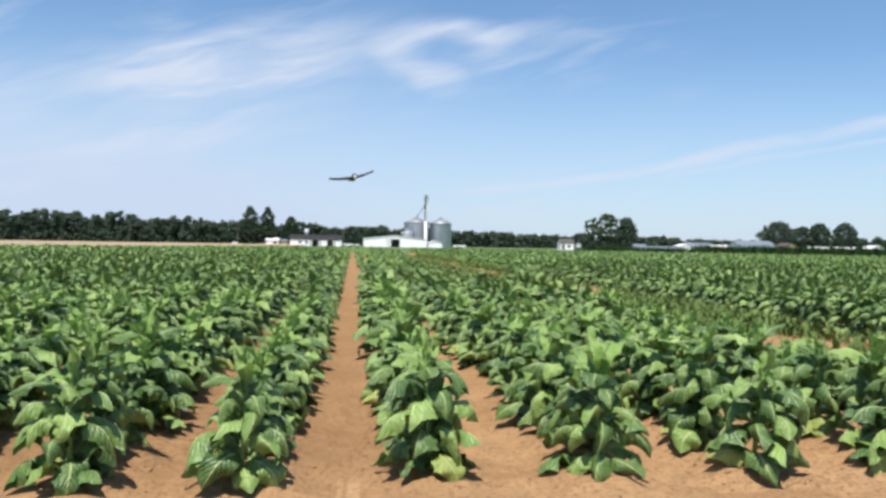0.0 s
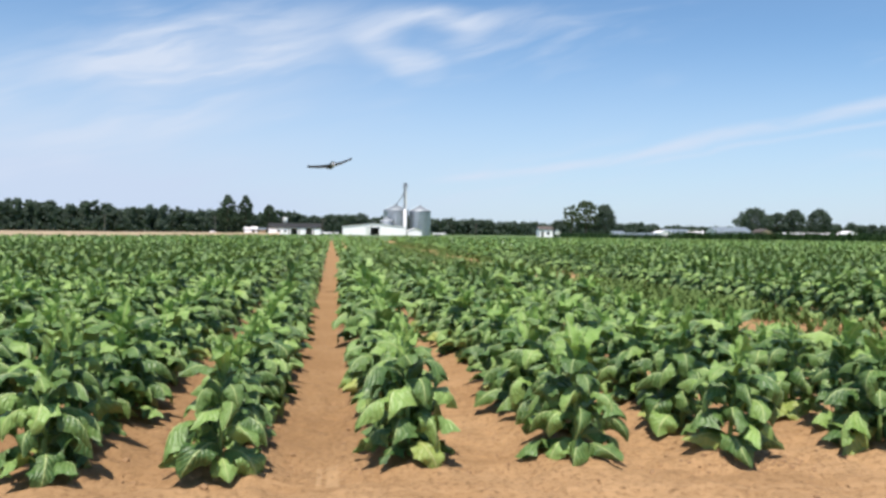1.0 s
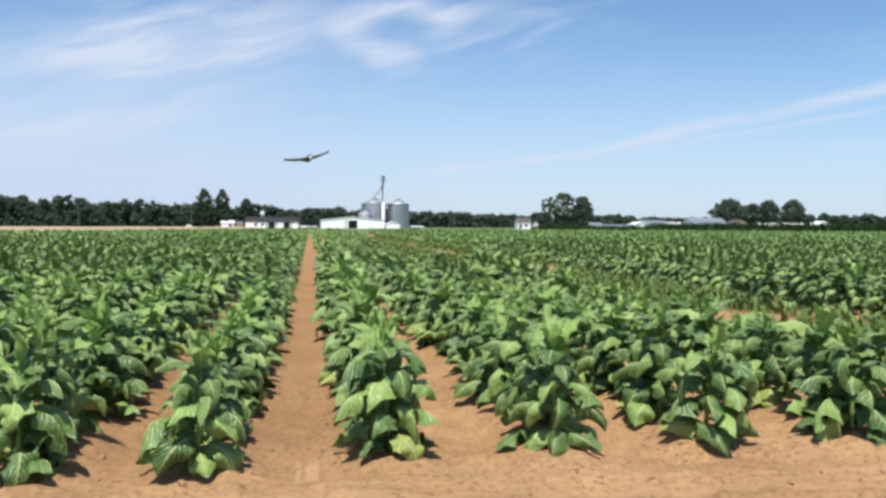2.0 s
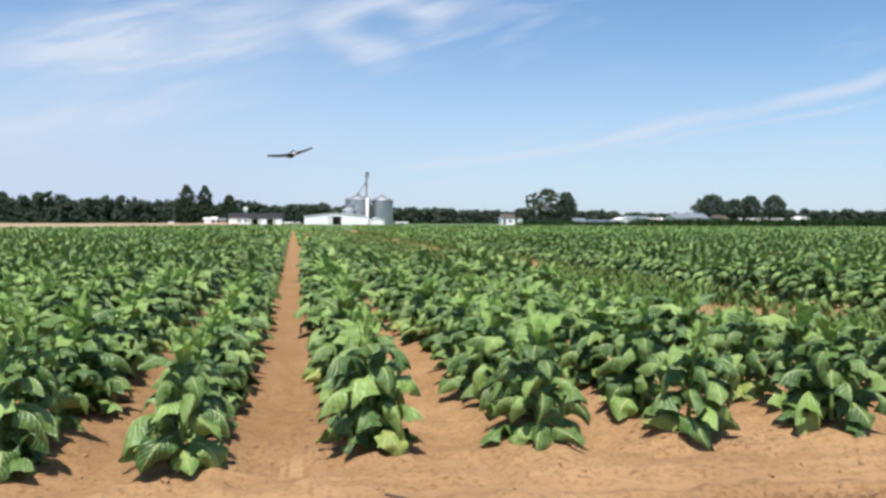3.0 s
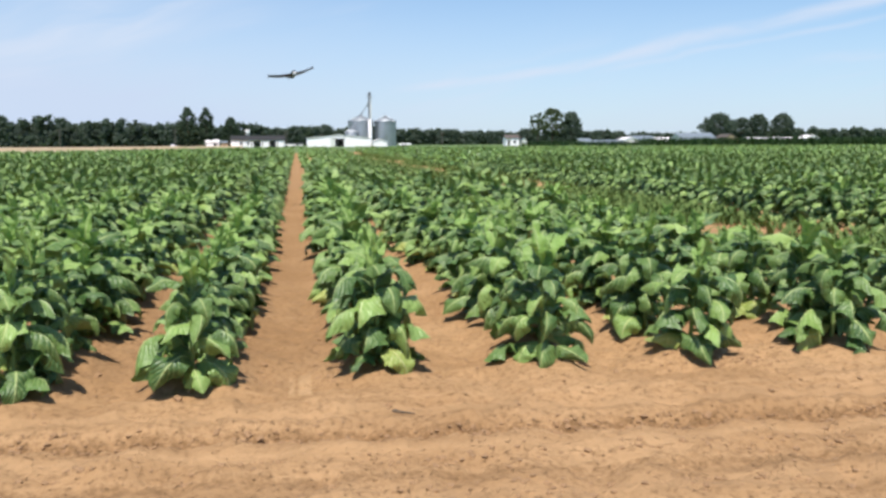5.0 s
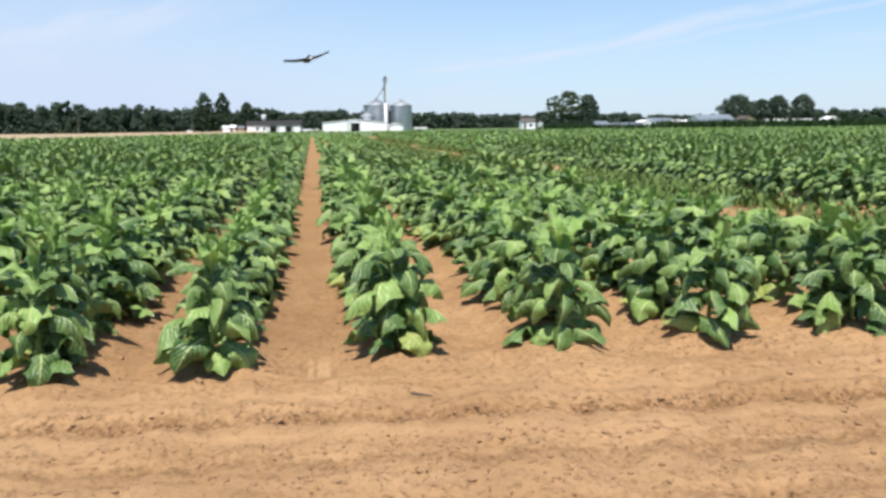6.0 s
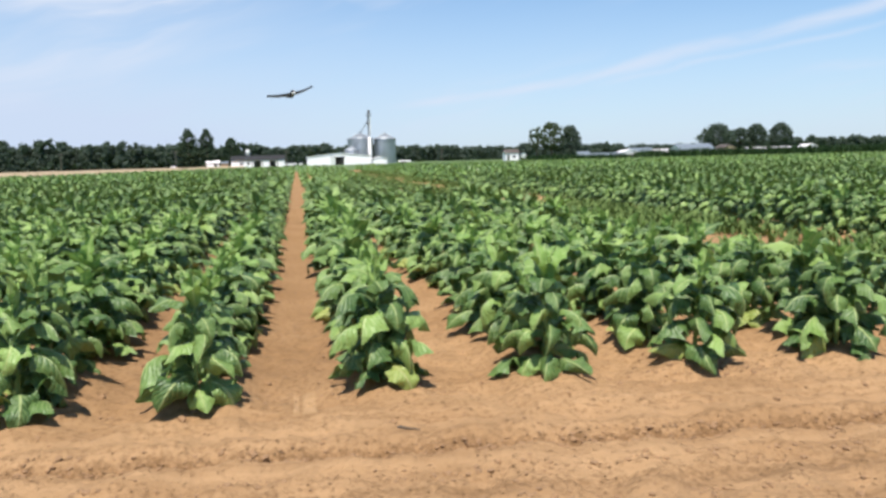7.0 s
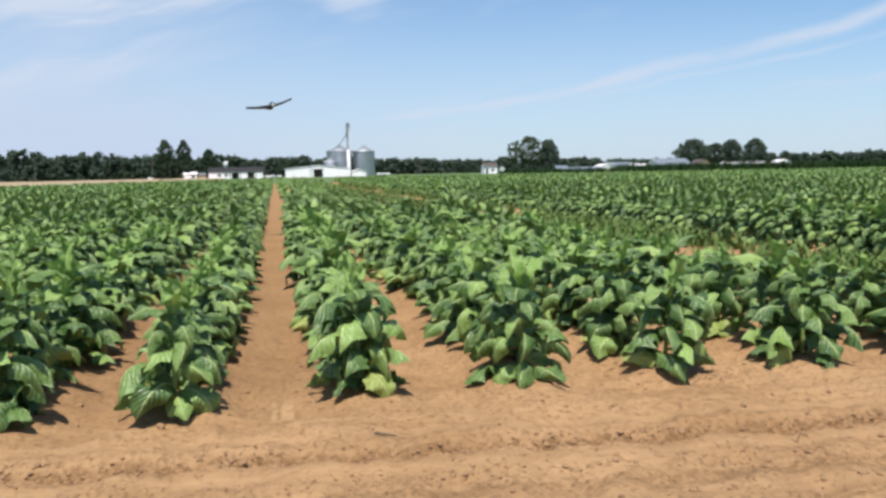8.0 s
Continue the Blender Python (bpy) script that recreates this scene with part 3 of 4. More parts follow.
# ---------------------------------------------------------------- trees
def leaf_cloud(rng, blobs, per, size):
    """Quads scattered over the shells of many small clumps: centre, radius."""
    V, F = [], []
    for (cx, cy, cz), r in blobs:
        d = rng.normal(size=(per, 3))
        d /= np.linalg.norm(d, axis=1)[:, None]
        rad = r * rng.uniform(0.15, 1.25, per)
        p = np.stack([cx + d[:, 0] * rad, cy + d[:, 1] * rad, cz + d[:, 2] * rad * 0.8], -1)
        lean = d + rng.normal(0, 0.45, (per, 3))
        a = np.cross(lean, rng.normal(size=(per, 3)))
        a /= np.maximum(np.linalg.norm(a, axis=1), 1e-3)[:, None]
        b = np.cross(lean, a)
        b /= np.maximum(np.linalg.norm(b, axis=1), 1e-3)[:, None]
        k = (size * rng.uniform(0.5, 1.2, per))[:, None]
        a, b = a * k, b * k * 0.7
        base = sum(len(v) for v in V)
        V.append(np.stack([p - a, p - b, p + a, p + b], 1).reshape(-1, 3))
        F.append(base + np.arange(per * 4).reshape(per, 4))
    return np.concatenate(V), np.concatenate(F)


def broadleaf(x, y, height, spread, label, mat, seed, clumps=60, per=46, bare=0.2, foot=0.10):
    clumps, per = int(clumps * 3.4), int(per * 0.55)
    rng = np.random.RandomState(seed)
    tree = thing("tree", pose(x, y, 0), label, "tree", "farm trees")
    bm = bmesh.new()
    top = height * 0.62
    rod(bm, (0, 0, -0.3), (0.1, 0, height * 0.28), 0.42, 0.30)
    rod(bm, (0.1, 0, height * 0.28), (-0.1, 0.1, top), 0.30, 0.12)
    part("trunk", bm, M_BARK, tree)
    blobs = []
    for i in range(clumps):
        f = rng.uniform(bare, 1.0)
        half = spread * (math.sin(math.pi * (foot + (0.96 - foot) * ((f - bare) / (1 - bare)) ** 1.1)) ** 0.7)
        a, rr = rng.uniform(0, 6.28), half * math.sqrt(rng.uniform(0.15, 1.0))
        blobs.append(((rr * math.cos(a), rr * math.sin(a), height * (0.06 + 0.90 * f)), rng.uniform(0.05, 0.13) * spread + 0.35))
    for i in range(6):
        (bx, by, bz), _ = blobs[rng.randint(len(blobs))]
        bm = bmesh.new()
        z0 = height * rng.uniform(0.22, 0.5)
        rod(bm, (0, 0, z0), (bx * 0.5, by * 0.5, (z0 + bz) / 2 + 0.2), 0.14, 0.09, 6)
        rod(bm, (bx * 0.5, by * 0.5, (z0 + bz) / 2 + 0.2), (bx, by, bz), 0.09, 0.03, 6)
        part("limb", bm, M_BARK, tree)
    V, F = leaf_cloud(rng, blobs, per, 0.34)
    crown = new("crown", mesh_of("crown", V, F, [mat], smooth=False))
    crown.parent = tree
    return tree


def pine(x, y, height, spread, label, seed):
    rng = np.random.RandomState(seed)
    tree = thing("pine_tree", pose(x, y, 0), label, "tree", "farm trees")
    bm = bmesh.new()
    rod(bm, (0, 0, -0.3), (0, 0, height * 0.5), 0.30, 0.20)
    rod(bm, (0, 0, height * 0.5), (0.05, 0, height * 0.97), 0.20, 0.04)
    part("trunk", bm, M_BARK, tree)
    blobs = []
    for i in range(240):
        f = rng.uniform(0.05, 1.0)
        half = spread * max(0.10, 1 - (abs(f - 0.42) / 0.60) ** 1.9) ** 0.7 * (1 + 0.16 * math.sin(f * 19 + seed)) * rng.uniform(0.72, 1.08)
        a, rr = rng.uniform(0, 6.28), half * math.sqrt(rng.uniform(0.2, 1.0))
        blobs.append(((rr * math.cos(a), rr * math.sin(a), height * f * 0.97), 0.32 + 0.12 * spread * (1.1 - f)))
    V, F = leaf_cloud(rng, blobs, 30, 0.32)
    crown = new("crown", mesh_of("crown", V, F, [M_PINE], smooth=False))
    crown.parent = tree
    return tree


pine(-36.4, 280, 14.0, 3.9, "tall dark pine with a broad crown beside white sheds", 31)
pine(-30.4, 281, 14.0, 2.8, "tall dark narrow pine beside white sheds", 32)
pine(-22.9, 290, 10.8, 3.3, "shorter dark conifer behind a white shed", 33)
broadleaf(84.5, 266, 11.6, 4.0, "tall airy broadleaf tree with a thin crown", M_TREE_PALE, 41, 26, 34, 0.30)
broadleaf(90.3, 267, 13.4, 4.6, "tall airy broadleaf tree beside a small white hut", M_TREE_PALE, 42, 40, 40, 0.24)
broadleaf(96.2, 264, 11.8, 4.0, "dense dark green tree in a clump", M_TREE, 43, 110, 52, 0.02, 0.34)
broadleaf(80.0, 267, 6.0, 3.0, "low dark green bush tree beside a white hut", M_TREE, 44, 46, 46, 0.02)
broadleaf(151.0, 260, 11.2, 6.6, "broad rounded green tree behind farm sheds", M_TREE, 45, 90, 56, 0.08)
broadleaf(161.8, 262, 9.8, 4.0, "round green tree in a row of three", M_TREE, 46, 62, 50, 0.08)
broadleaf(166.8, 260, 11.0, 4.2, "tall round green tree in a row of three", M_TREE, 47, 70, 50, 0.08)
broadleaf(176.8, 260, 11.2, 4.5, "separate round green tree behind farm sheds", M_TREE, 48, 76, 52, 0.05)


def make_woods():
    """Far belt of woodland with an uneven top."""
    rng = np.random.RandomState(9)
    tops_x = [-260, -125, -96, -72, -55, -9, 15, 59, 105, 148, 167, 186, 230, 267, 299, 342, 480]
    tops_z = [16.0, 15.0, 13.0, 12.6, 11.6, 9.8, 9.6, 8.2, 6.6, 6.6, 6.4, 5.2, 6.0, 7.6, 7.9, 8.2, 8.5]
    blobs = []
    x = -260.0
    while x < 480:
        h = float(np.interp(x, tops_x, tops_z)) * rng.uniform(0.82, 1.0) * (1 + 0.06 * math.sin(x * 0.21) + 0.04 * math.sin(x * 0.57))
        half = rng.uniform(2.0, 3.6)
        y = 382 + rng.uniform(-4, 8)
        for i in range(24):
            f = rng.uniform(0.02, 0.95)
            blobs.append(((x + rng.normal(0, 0.5) * half * (1.2 - f * 0.8), y + rng.uniform(-2, 2), h * f), rng.uniform(0.9, 1.7)))
        blobs.append(((x, y, h * 0.92), 0.9))
        x += rng.uniform(1.0, 2.2)
    V, F = leaf_cloud(rng, blobs, 25, 0.70)
    tagged(new("far_woods", mesh_of("far_woods", V, F, [M_TREE], smooth=False)), "dark green belt of woodland on the horizon", "woods", kind="stuff")
    bm = bmesh.new()
    for i in range(len(tops_x) - 1):
        a, b, ha, hb = tops_x[i], tops_x[i + 1], tops_z[i] * 0.72, tops_z[i + 1] * 0.72
        lo = [bm.verts.new(p) for p in ((a, 393, -0.5), (b, 393, -0.5), (b, 393, hb), (a, 393, ha))]
        hi = [bm.verts.new((v.co.x, 405, v.co.z)) for v in lo]
        bm.faces.new(lo), bm.faces.new(hi[::-1]), bm.faces.new((lo[3], lo[2], hi[2], hi[3]))
    ob = part("woods_interior", bm, M_TREE, None)
    tagged(ob, "shaded dark interior of the far woodland", "woods", kind="stuff")


make_woods()


# ---------------------------------------------------------------- farm buildings
def gable_shed(name, label, x0, x1, y0, depth, eave, ridge, wall_mat, roof_mat, gable_front=False, doors=(), windows=(), group="farm buildings"):
    """A shed with walls, a pitched roof with overhang, and openings (x from, x to, sill, head) in its front wall."""
    w = x1 - x0
    ob = thing(name, pose(x0, y0, 0), label, "building", group)
    t = 0.15
    cuts = sorted(doors)
    bm = bmesh.new()
    x = 0.0
    for a, b, lo, hi in cuts:
        box(bm, (x, 0, -0.3), (a, t, eave))
        box(bm, (a, 0, hi), (b, t, eave))
        if lo > 0.05:
            box(bm, (a, 0, -0.3), (b, t, lo))
        x = b
    box(bm, (x, 0, -0.3), (w, t, eave))
    part("front_wall", bm, wall_mat, ob)
    bm = bmesh.new()
    box(bm, (0, depth - t, -0.3), (w, depth, eave))
    part("back_wall", bm, wall_mat, ob)
    for sx in (0, w - t):
        bm = bmesh.new()
        box(bm, (sx, t, -0.3), (sx + t, depth - t, eave))
        part("side_wall", bm, wall_mat, ob)
    o, th = 0.25, 0.12
    if gable_front:
        for yy in (0.0, depth - t):
            bm = bmesh.new()
            tri = [(0, eave), (w, eave), (w / 2, ridge)]
            f = [bm.verts.new((a, yy, b)) for a, b in tri]
            k = [bm.verts.new((a, yy + t, b)) for a, b in tri]
            bm.faces.new(f), bm.faces.new(k[::-1])
            for i in range(3):
                bm.faces.new((f[i], k[i], k[(i + 1) % 3], f[(i + 1) % 3]))
            part("gable", bm, wall_mat, ob)
        slopes = [((-o, eave - 0.05), (w / 2, ridge + 0.02)), ((w / 2, ridge + 0.02), (w + o, eave - 0.05))]
        for (ax, az), (bx, bz) in slopes:
            bm = bmesh.new()
            lo = [bm.verts.new(p) for p in ((ax, -o, az), (bx, -o, bz), (bx, depth + o, bz), (ax, depth + o, az))]
            hi = [bm.verts.new(v.co + Vector((0, 0, th))) for v in lo]
            bm.faces.new(lo[::-1]), bm.faces.new(hi)
            for i in range(4):
                bm.faces.new((lo[i], lo[(i + 1) % 4], hi[(i + 1) % 4], hi[i]))
            part("roof", bm, roof_mat, ob)
    else:
        for xx in (0.0, w - t):
            bm = bmesh.new()
            tri = [(0, eave), (depth, eave), (depth / 2, ridge)]
            f = [bm.verts.new((xx, a, b)) for a, b in tri]
            k = [bm.verts.new((xx + t, a, b)) for a, b in tri]
            bm.faces.new(f[::-1]), bm.faces.new(k)
            for i in range(3):
                bm.faces.new((f[i], f[(i + 1) % 3], k[(i + 1) % 3], k[i]))
            part("gable", bm, wall_mat, ob)
        for (ay, az), (by, bz) in [((-o, eave - 0.05), (depth / 2, ridge + 0.02)), ((depth / 2, ridge + 0.02), (depth + o, eave - 0.05))]:
            bm = bmesh.new()
            lo = [bm.verts.new(p) for p in ((-o, ay, az), (w + o, ay, az), (w + o, by, bz), (-o, by, bz))]
            hi = [bm.verts.new(v.co + Vector((0, 0, th))) for v in lo]
            bm.faces.new(lo[::-1]), bm.faces.new(hi)
            for i in range(4):
                bm.faces.new((lo[i], lo[(i + 1) % 4], hi[(i + 1) % 4], hi[i]))
            part("roof", bm, roof_mat, ob)
    bm = bmesh.new()
    box(bm, (t, t, -0.02), (w - t, depth - t, 0.06))
    part("floor_slab", bm, M_CONCRETE, ob)
    for a, b, lo, hi in windows:
        bm = bmesh.new()
        box(bm, (a, -0.05, lo), (b, 0.0, hi))
        win = part("window", bm, M_GLASS, ob)
        bm = bmesh.new()
        box(bm, (a - 0.08, -0.07, lo - 0.08), (b + 0.08, -0.004, lo))
        part("sill", bm, wall_mat, win)
    return ob


barn = gable_shed("barn", "long low white metal barn with a dark open doorway", 3.7, 25.7, 272, 12, 3.0, 4.15, M_WHITE, M_WHITE, True,
                  doors=((9.7, 12.7, 0.0, 2.75),))
bm = bmesh.new()
box(bm, (8.1, -0.12, 0.05), (9.66, -0.03, 2.8), 0.02)
part("sliding_door", bm, M_WHITE_OLD, barn, "half-open white sliding door")
bm = bmesh.new()
box(bm, (8.0, -0.16, 2.82), (13.0, -0.03, 2.95))
part("door_rail", bm, M_GALV, barn)
shed = gable_shed("long_shed", "long white shed with dark roof and two open bays", -22.0, -4.0, 275, 8, 2.35, 3.9, M_WHITE, M_ROOF_DARK, False,
                  doors=((7.6, 10.0, 0.0, 2.1), (12.9, 15.1, 0.0, 2.1)), windows=((3.0, 4.0, 0.9, 1.7), (5.4, 6.2, 0.9, 1.7)))
for dx in (7.0, 10.6, 15.6):
    bm = bmesh.new()
    box(bm, (dx - 0.12, -0.14, -0.2), (dx + 0.12, -0.003, 2.2))
    part("door_post", bm, M_POLE, shed)
gable_shed("small_shed", "small white outbuilding with pale roof", -30.5, -26.3, 278, 4, 1.9, 2.5, M_WHITE, M_WHITE, False, doors=((2.6, 3.6, 0.0, 1.7),))
gable_shed("lean_shed", "little tan outbuilding beside white shed", -25.6, -23.4, 279, 3, 1.6, 2.1, M_TAN, M_ROOF_GREY, False)
tank = thing("feed_hopper", pose(-17, 288, 0), "white feed hopper raised on legs behind the shed", "hopper")
bm = bmesh.new()
lathe(bm, [(0.3, 4.0), (0.8, 4.3), (0.82, 6.1), (0.7, 6.2), (0.05, 6.25)], 16)
part("hopper", bm, M_WHITE_OLD, tank)
for sx, sy in ((-1, -1), (1, -1), (1, 1), (-1, 1)):
    bm = bmesh.new()
    rod(bm, (0.6 * sx, 0.6 * sy, -0.1), (0.6 * sx, 0.6 * sy, 4.6), 0.06)
    part("leg", bm, M_GALV, tank)
gable_shed("leg_shed", "small white shed at the foot of the grain bins", 26.4, 31.4, 271, 4, 1.7, 2.6, M_WHITE, M_WHITE, True)


def grain_bin(name, x, y, radius, eave, peak, label, ring=0.81):
    ob = thing(name, pose(x, y, 0), label, "grain bin", "grain bins")
    bm = bmesh.new()
    prof, z = [(radius, -0.1)], 0.0
    while z < eave - 0.01:
        nz = min(z + ring, eave)
        prof += [(radius, z + 0.02), (radius + 0.035, z + 0.06)]
        n = 4
        for i in range(1, n):
            zz = z + 0.06 + (nz - z - 0.08) * i / n
            prof.append((radius + (0.03 if i % 2 else 0.0), zz))
        z = nz
    prof.append((radius, eave))
    lathe(bm, prof, 48)
    part("body", bm, M_GALV, ob, "corrugated galvanised rings")
    bm = bmesh.new()
    lathe(bm, [(radius + 0.25, eave - 0.12), (radius + 0.22, eave + 0.03), (0.6, peak - 0.25), (0.55, peak - 0.25), (0.55, peak)], 48)
    roof = part("roof", bm, M_GALV_ROOF, ob)
    for i in range(24):
        a = 2 * math.pi * i / 24
        bm = bmesh.new()
        rod(bm, (math.cos(a) * (radius + 0.2), math.sin(a) * (radius + 0.2), eave + 0.05), (math.cos(a) * 0.62, math.sin(a) * 0.62, peak - 0.22), 0.035, sides=4)
        part("roof_rib", bm, M_GALV_ROOF, roof)
    bm = bmesh.new()
    lathe(bm, [(0.62, peak - 0.06), (0.62, peak), (0.05, peak + 0.28)], 16)
    part("cap", bm, M_GALV_ROOF, ob)
    bm = bmesh.new()
    for s in (-0.22, 0.22):
        rod(bm, (s, -radius - 0.2, 0.3), (s, -radius - 0.2, eave), 0.025, sides=5)
    zz = 0.5
    while zz < eave:
        rod(bm, (-0.22, -radius - 0.2, zz), (0.22, -radius - 0.2, zz), 0.016, sides=4)
        zz += 0.35
    part("ladder", bm, M_GALV, ob)
    return ob


grain_bin("grain_bin", 23.9, 292, 4.7, 9.4, 11.6, "large galvanised steel grain bin with conical roof")
grain_bin("grain_bin", 33.0, 291, 4.05, 9.2, 11.3, "galvanised steel grain bin beside the elevator leg")
grain_bin("grain_bin", 20.0, 286.5, 2.3, 5.3, 6.6, "smaller galvanised bin behind the white barn")
leg = thing("grain_elevator", pose(26.9, 286.4, 0), "tall galvanised grain elevator leg with slanted spouts", "grain elevator")
for sx, mat in ((-0.30, M_STEEL), (0.30, M_WHITE_OLD)):
    bm = bmesh.new()
    box(bm, (sx - 0.24, -0.2, -0.1), (sx + 0.24, 0.2, 18.3))
    part("trunking", bm, mat, leg, "grey steel shaft" if mat is M_STEEL else "pale painted shaft")
bm = bmesh.new()
box(bm, (-0.55, -0.35, 18.2), (0.55, 0.35, 19.6), 0.12)
part("head", bm, M_STEEL, leg)
bm = bmesh.new()
box(bm, (-0.9, -0.6, 17.6), (0.9, 0.6, 17.7))
for sx in (-0.88, 0.88):
    for sy in (-0.58, 0.58):
        rod(bm, (sx, sy, 17.6), (sx, sy, 18.7), 0.03, sides=5)
part("platform", bm, M_STEEL, leg)
bm = bmesh.new()
lathe(bm, [(0.64, 0.0), (0.64, 9.6), (0.5, 9.9)], 20)
part("downpipe", bm, M_WHITE, leg, "thick white lower pipe")
bm = bmesh.new()
box(bm, (-0.8, -0.5, 14.6), (-0.25, 0.5, 16.0), 0.08)
part("distributor", bm, M_STEEL, leg)
for (a, b) in (((-0.6, 0, 15.2), (-3.1, 5.4, 11.6)), ((-0.6, 0, 15.4), (-6.6, 0.2, 6.7))):
    bm = bmesh.new()
    rod(bm, a, b, 0.16)
    part("spout", bm, M_GALV, leg)
bm = bmesh.new()
for s in (-0.2, 0.2):
    rod(bm, (s, -0.55, 0.2), (s, -0.55, 18.6), 0.025, sides=5)
zz = 0.4
while zz < 18.5:
    rod(bm, (-0.2, -0.55, zz), (0.2, -0.55, zz), 0.016, sides=4)
    zz += 0.35
part("ladder", bm, M_GALV, leg)

gable_shed("white_hut", "small white hut with pitched roof beside trees", 71.3, 76.0, 260, 4, 2.6, 3.7, M_WHITE, M_BROWN_ROOF, False, doors=((0.6, 1.5, 0.0, 2.0),), windows=((2.6, 3.6, 0.9, 1.8),))
gable_shed("narrow_hut", "narrow white hut under a tree", 77.0, 78.9, 260.5, 3, 2.2, 2.8, M_WHITE_OLD, M_ROOF_DARK, True)
gable_shed("low_hut", "low whitish hut beside dark trees", 94.4, 98.4, 250, 4, 1.3, 2.3, M_WHITE_OLD, M_ROOF_GREY, False)
gable_shed("long_poultry_house", "long low grey poultry house", 98.8, 109.8, 252, 6, 1.0, 1.7, M_WHITE_OLD, M_ROOF_GREY, False)
gable_shed("poultry_house", "low white farm shed with pale roof", 110.5, 115.2, 250, 6, 1.9, 2.6, M_WHITE, M_WHITE, True)
gable_shed("grey_shed", "grey metal roofed farm shed", 117.5, 126.0, 258, 8, 1.9, 3.2, M_WHITE_OLD, M_ROOF_GREY, False)
gable_shed("white_shed", "long low white farm shed", 121.9, 131.2, 249, 5, 1.8, 2.5, M_WHITE, M_WHITE, False)
gable_shed("grey_barn", "broad barn with a grey metal roof", 126.5, 139.0, 240, 9, 1.9, 4.0, M_WHITE_OLD, M_ROOF_GREY, False)
gable_shed("tan_house", "small tan house with brown roof", 141.4, 147.0, 240, 6, 2.1, 3.5, M_TAN, M_BROWN_ROOF, True, windows=((1.0, 1.9, 0.9, 1.7), (3.6, 4.5, 0.9, 1.7)))
gable_shed("low_white_shed", "very long low white shed behind maize", 150.0, 167.0, 238, 5, 1.8, 2.3, M_WHITE, M_WHITE, False)
gable_shed("white_garage", "small white garage behind maize", 173.0, 177.6, 240, 5, 2.0, 3.0, M_WHITE, M_WHITE, True)


def car(x, y, turn, label, mat):
    ob = thing("car", pose(x, y, 0, 0, 0, turn), label, "car", "parked vehicles")
    bm = bmesh.new()
    box(bm, (-2.1, -0.85, 0.32), (2.1, 0.85, 0.92), 0.12)
    part("body", bm, mat, ob)
    bm = bmesh.new()
    box(bm, (-1.2, -0.75, 0.9), (1.0, 0.75, 1.5))
    for v in bm.verts:
        if v.co.z > 1.2:
            v.co.x *= 0.75
            v.co.y *= 0.85
    bmesh.ops.bevel(bm, geom=list(bm.edges), offset=0.08, segments=2, affect="EDGES")
    part("cabin", bm, M_GLASS, ob)
    for sx in (-1.3, 1.3):
        for sy in (-0.8, 0.8):
            bm = bmesh.new()
            rod(bm, (sx, sy - 0.1, 0.33), (sx, sy + 0.1, 0.33), 0.33, sides=16)
            part("wheel", bm, M_RUBBER, ob)


car(-2.0, 277, 5, "white pickup parked beside the shed", M_WHITE)
car(-44.5, 300, 90, "white vehicle parked at the edge of the grain", M_WHITE)
car(1.6, 279, 90, "pale car parked near the barn", M_WHITE_OLD)
trailer = thing("farm_trailer", pose(37.7, 272, 0), "low white flat farm trailer on grass", "trailer")
bm = bmesh.new()
box(bm, (-2.2, -1.0, 0.5), (2.2, 1.0, 1.05), 0.05)
part("bed", bm, M_WHITE, trailer)
for sx in (-0.9, 0.2):
    for sy in (-0.95, 0.95):
        bm = bmesh.new()
        rod(bm, (sx, sy - 0.12, 0.35), (sx, sy + 0.12, 0.35), 0.36, sides=16)
        part("wheel", bm, M_RUBBER, trailer)
bm = bmesh.new()
rod(bm, (2.2, 0, 0.6), (3.2, 0, 0.45), 0.06)
part("drawbar", bm, M_GALV, trailer)


def utility_pole(x, y, h):
    ob = thing("utility_pole", pose(x, y, 0), "weathered wooden utility pole with crossarm", "utility pole", "utility poles")
    bm = bmesh.new()
    rod(bm, (0, 0, -0.5), (0, 0, h), 0.17, 0.11)
    part("post", bm, M_POLE, ob)
    bm = bmesh.new()
    box(bm, (-1.1, -0.2, h - 0.7), (1.1, -0.1, h - 0.55))
    part("crossarm", bm, M_POLE, ob)
    for sx in (-0.95, 0.0, 0.95):
        bm = bmesh.new()
        lathe(bm, [(0.03, h - 0.55), (0.06, h - 0.5), (0.06, h - 0.4), (0.02, h - 0.36)], 8)
        bmesh.ops.translate(bm, vec=(sx, -0.15, 0), verts=bm.verts)
        part("insulator", bm, M_GLASS, ob)


for px, py, ph in ((-91.6, 330, 7.4), (-48.0, 330, 7.2), (-4.0, 330, 6.6), (62.0, 330, 5.6)):
    utility_pole(px, py, ph)


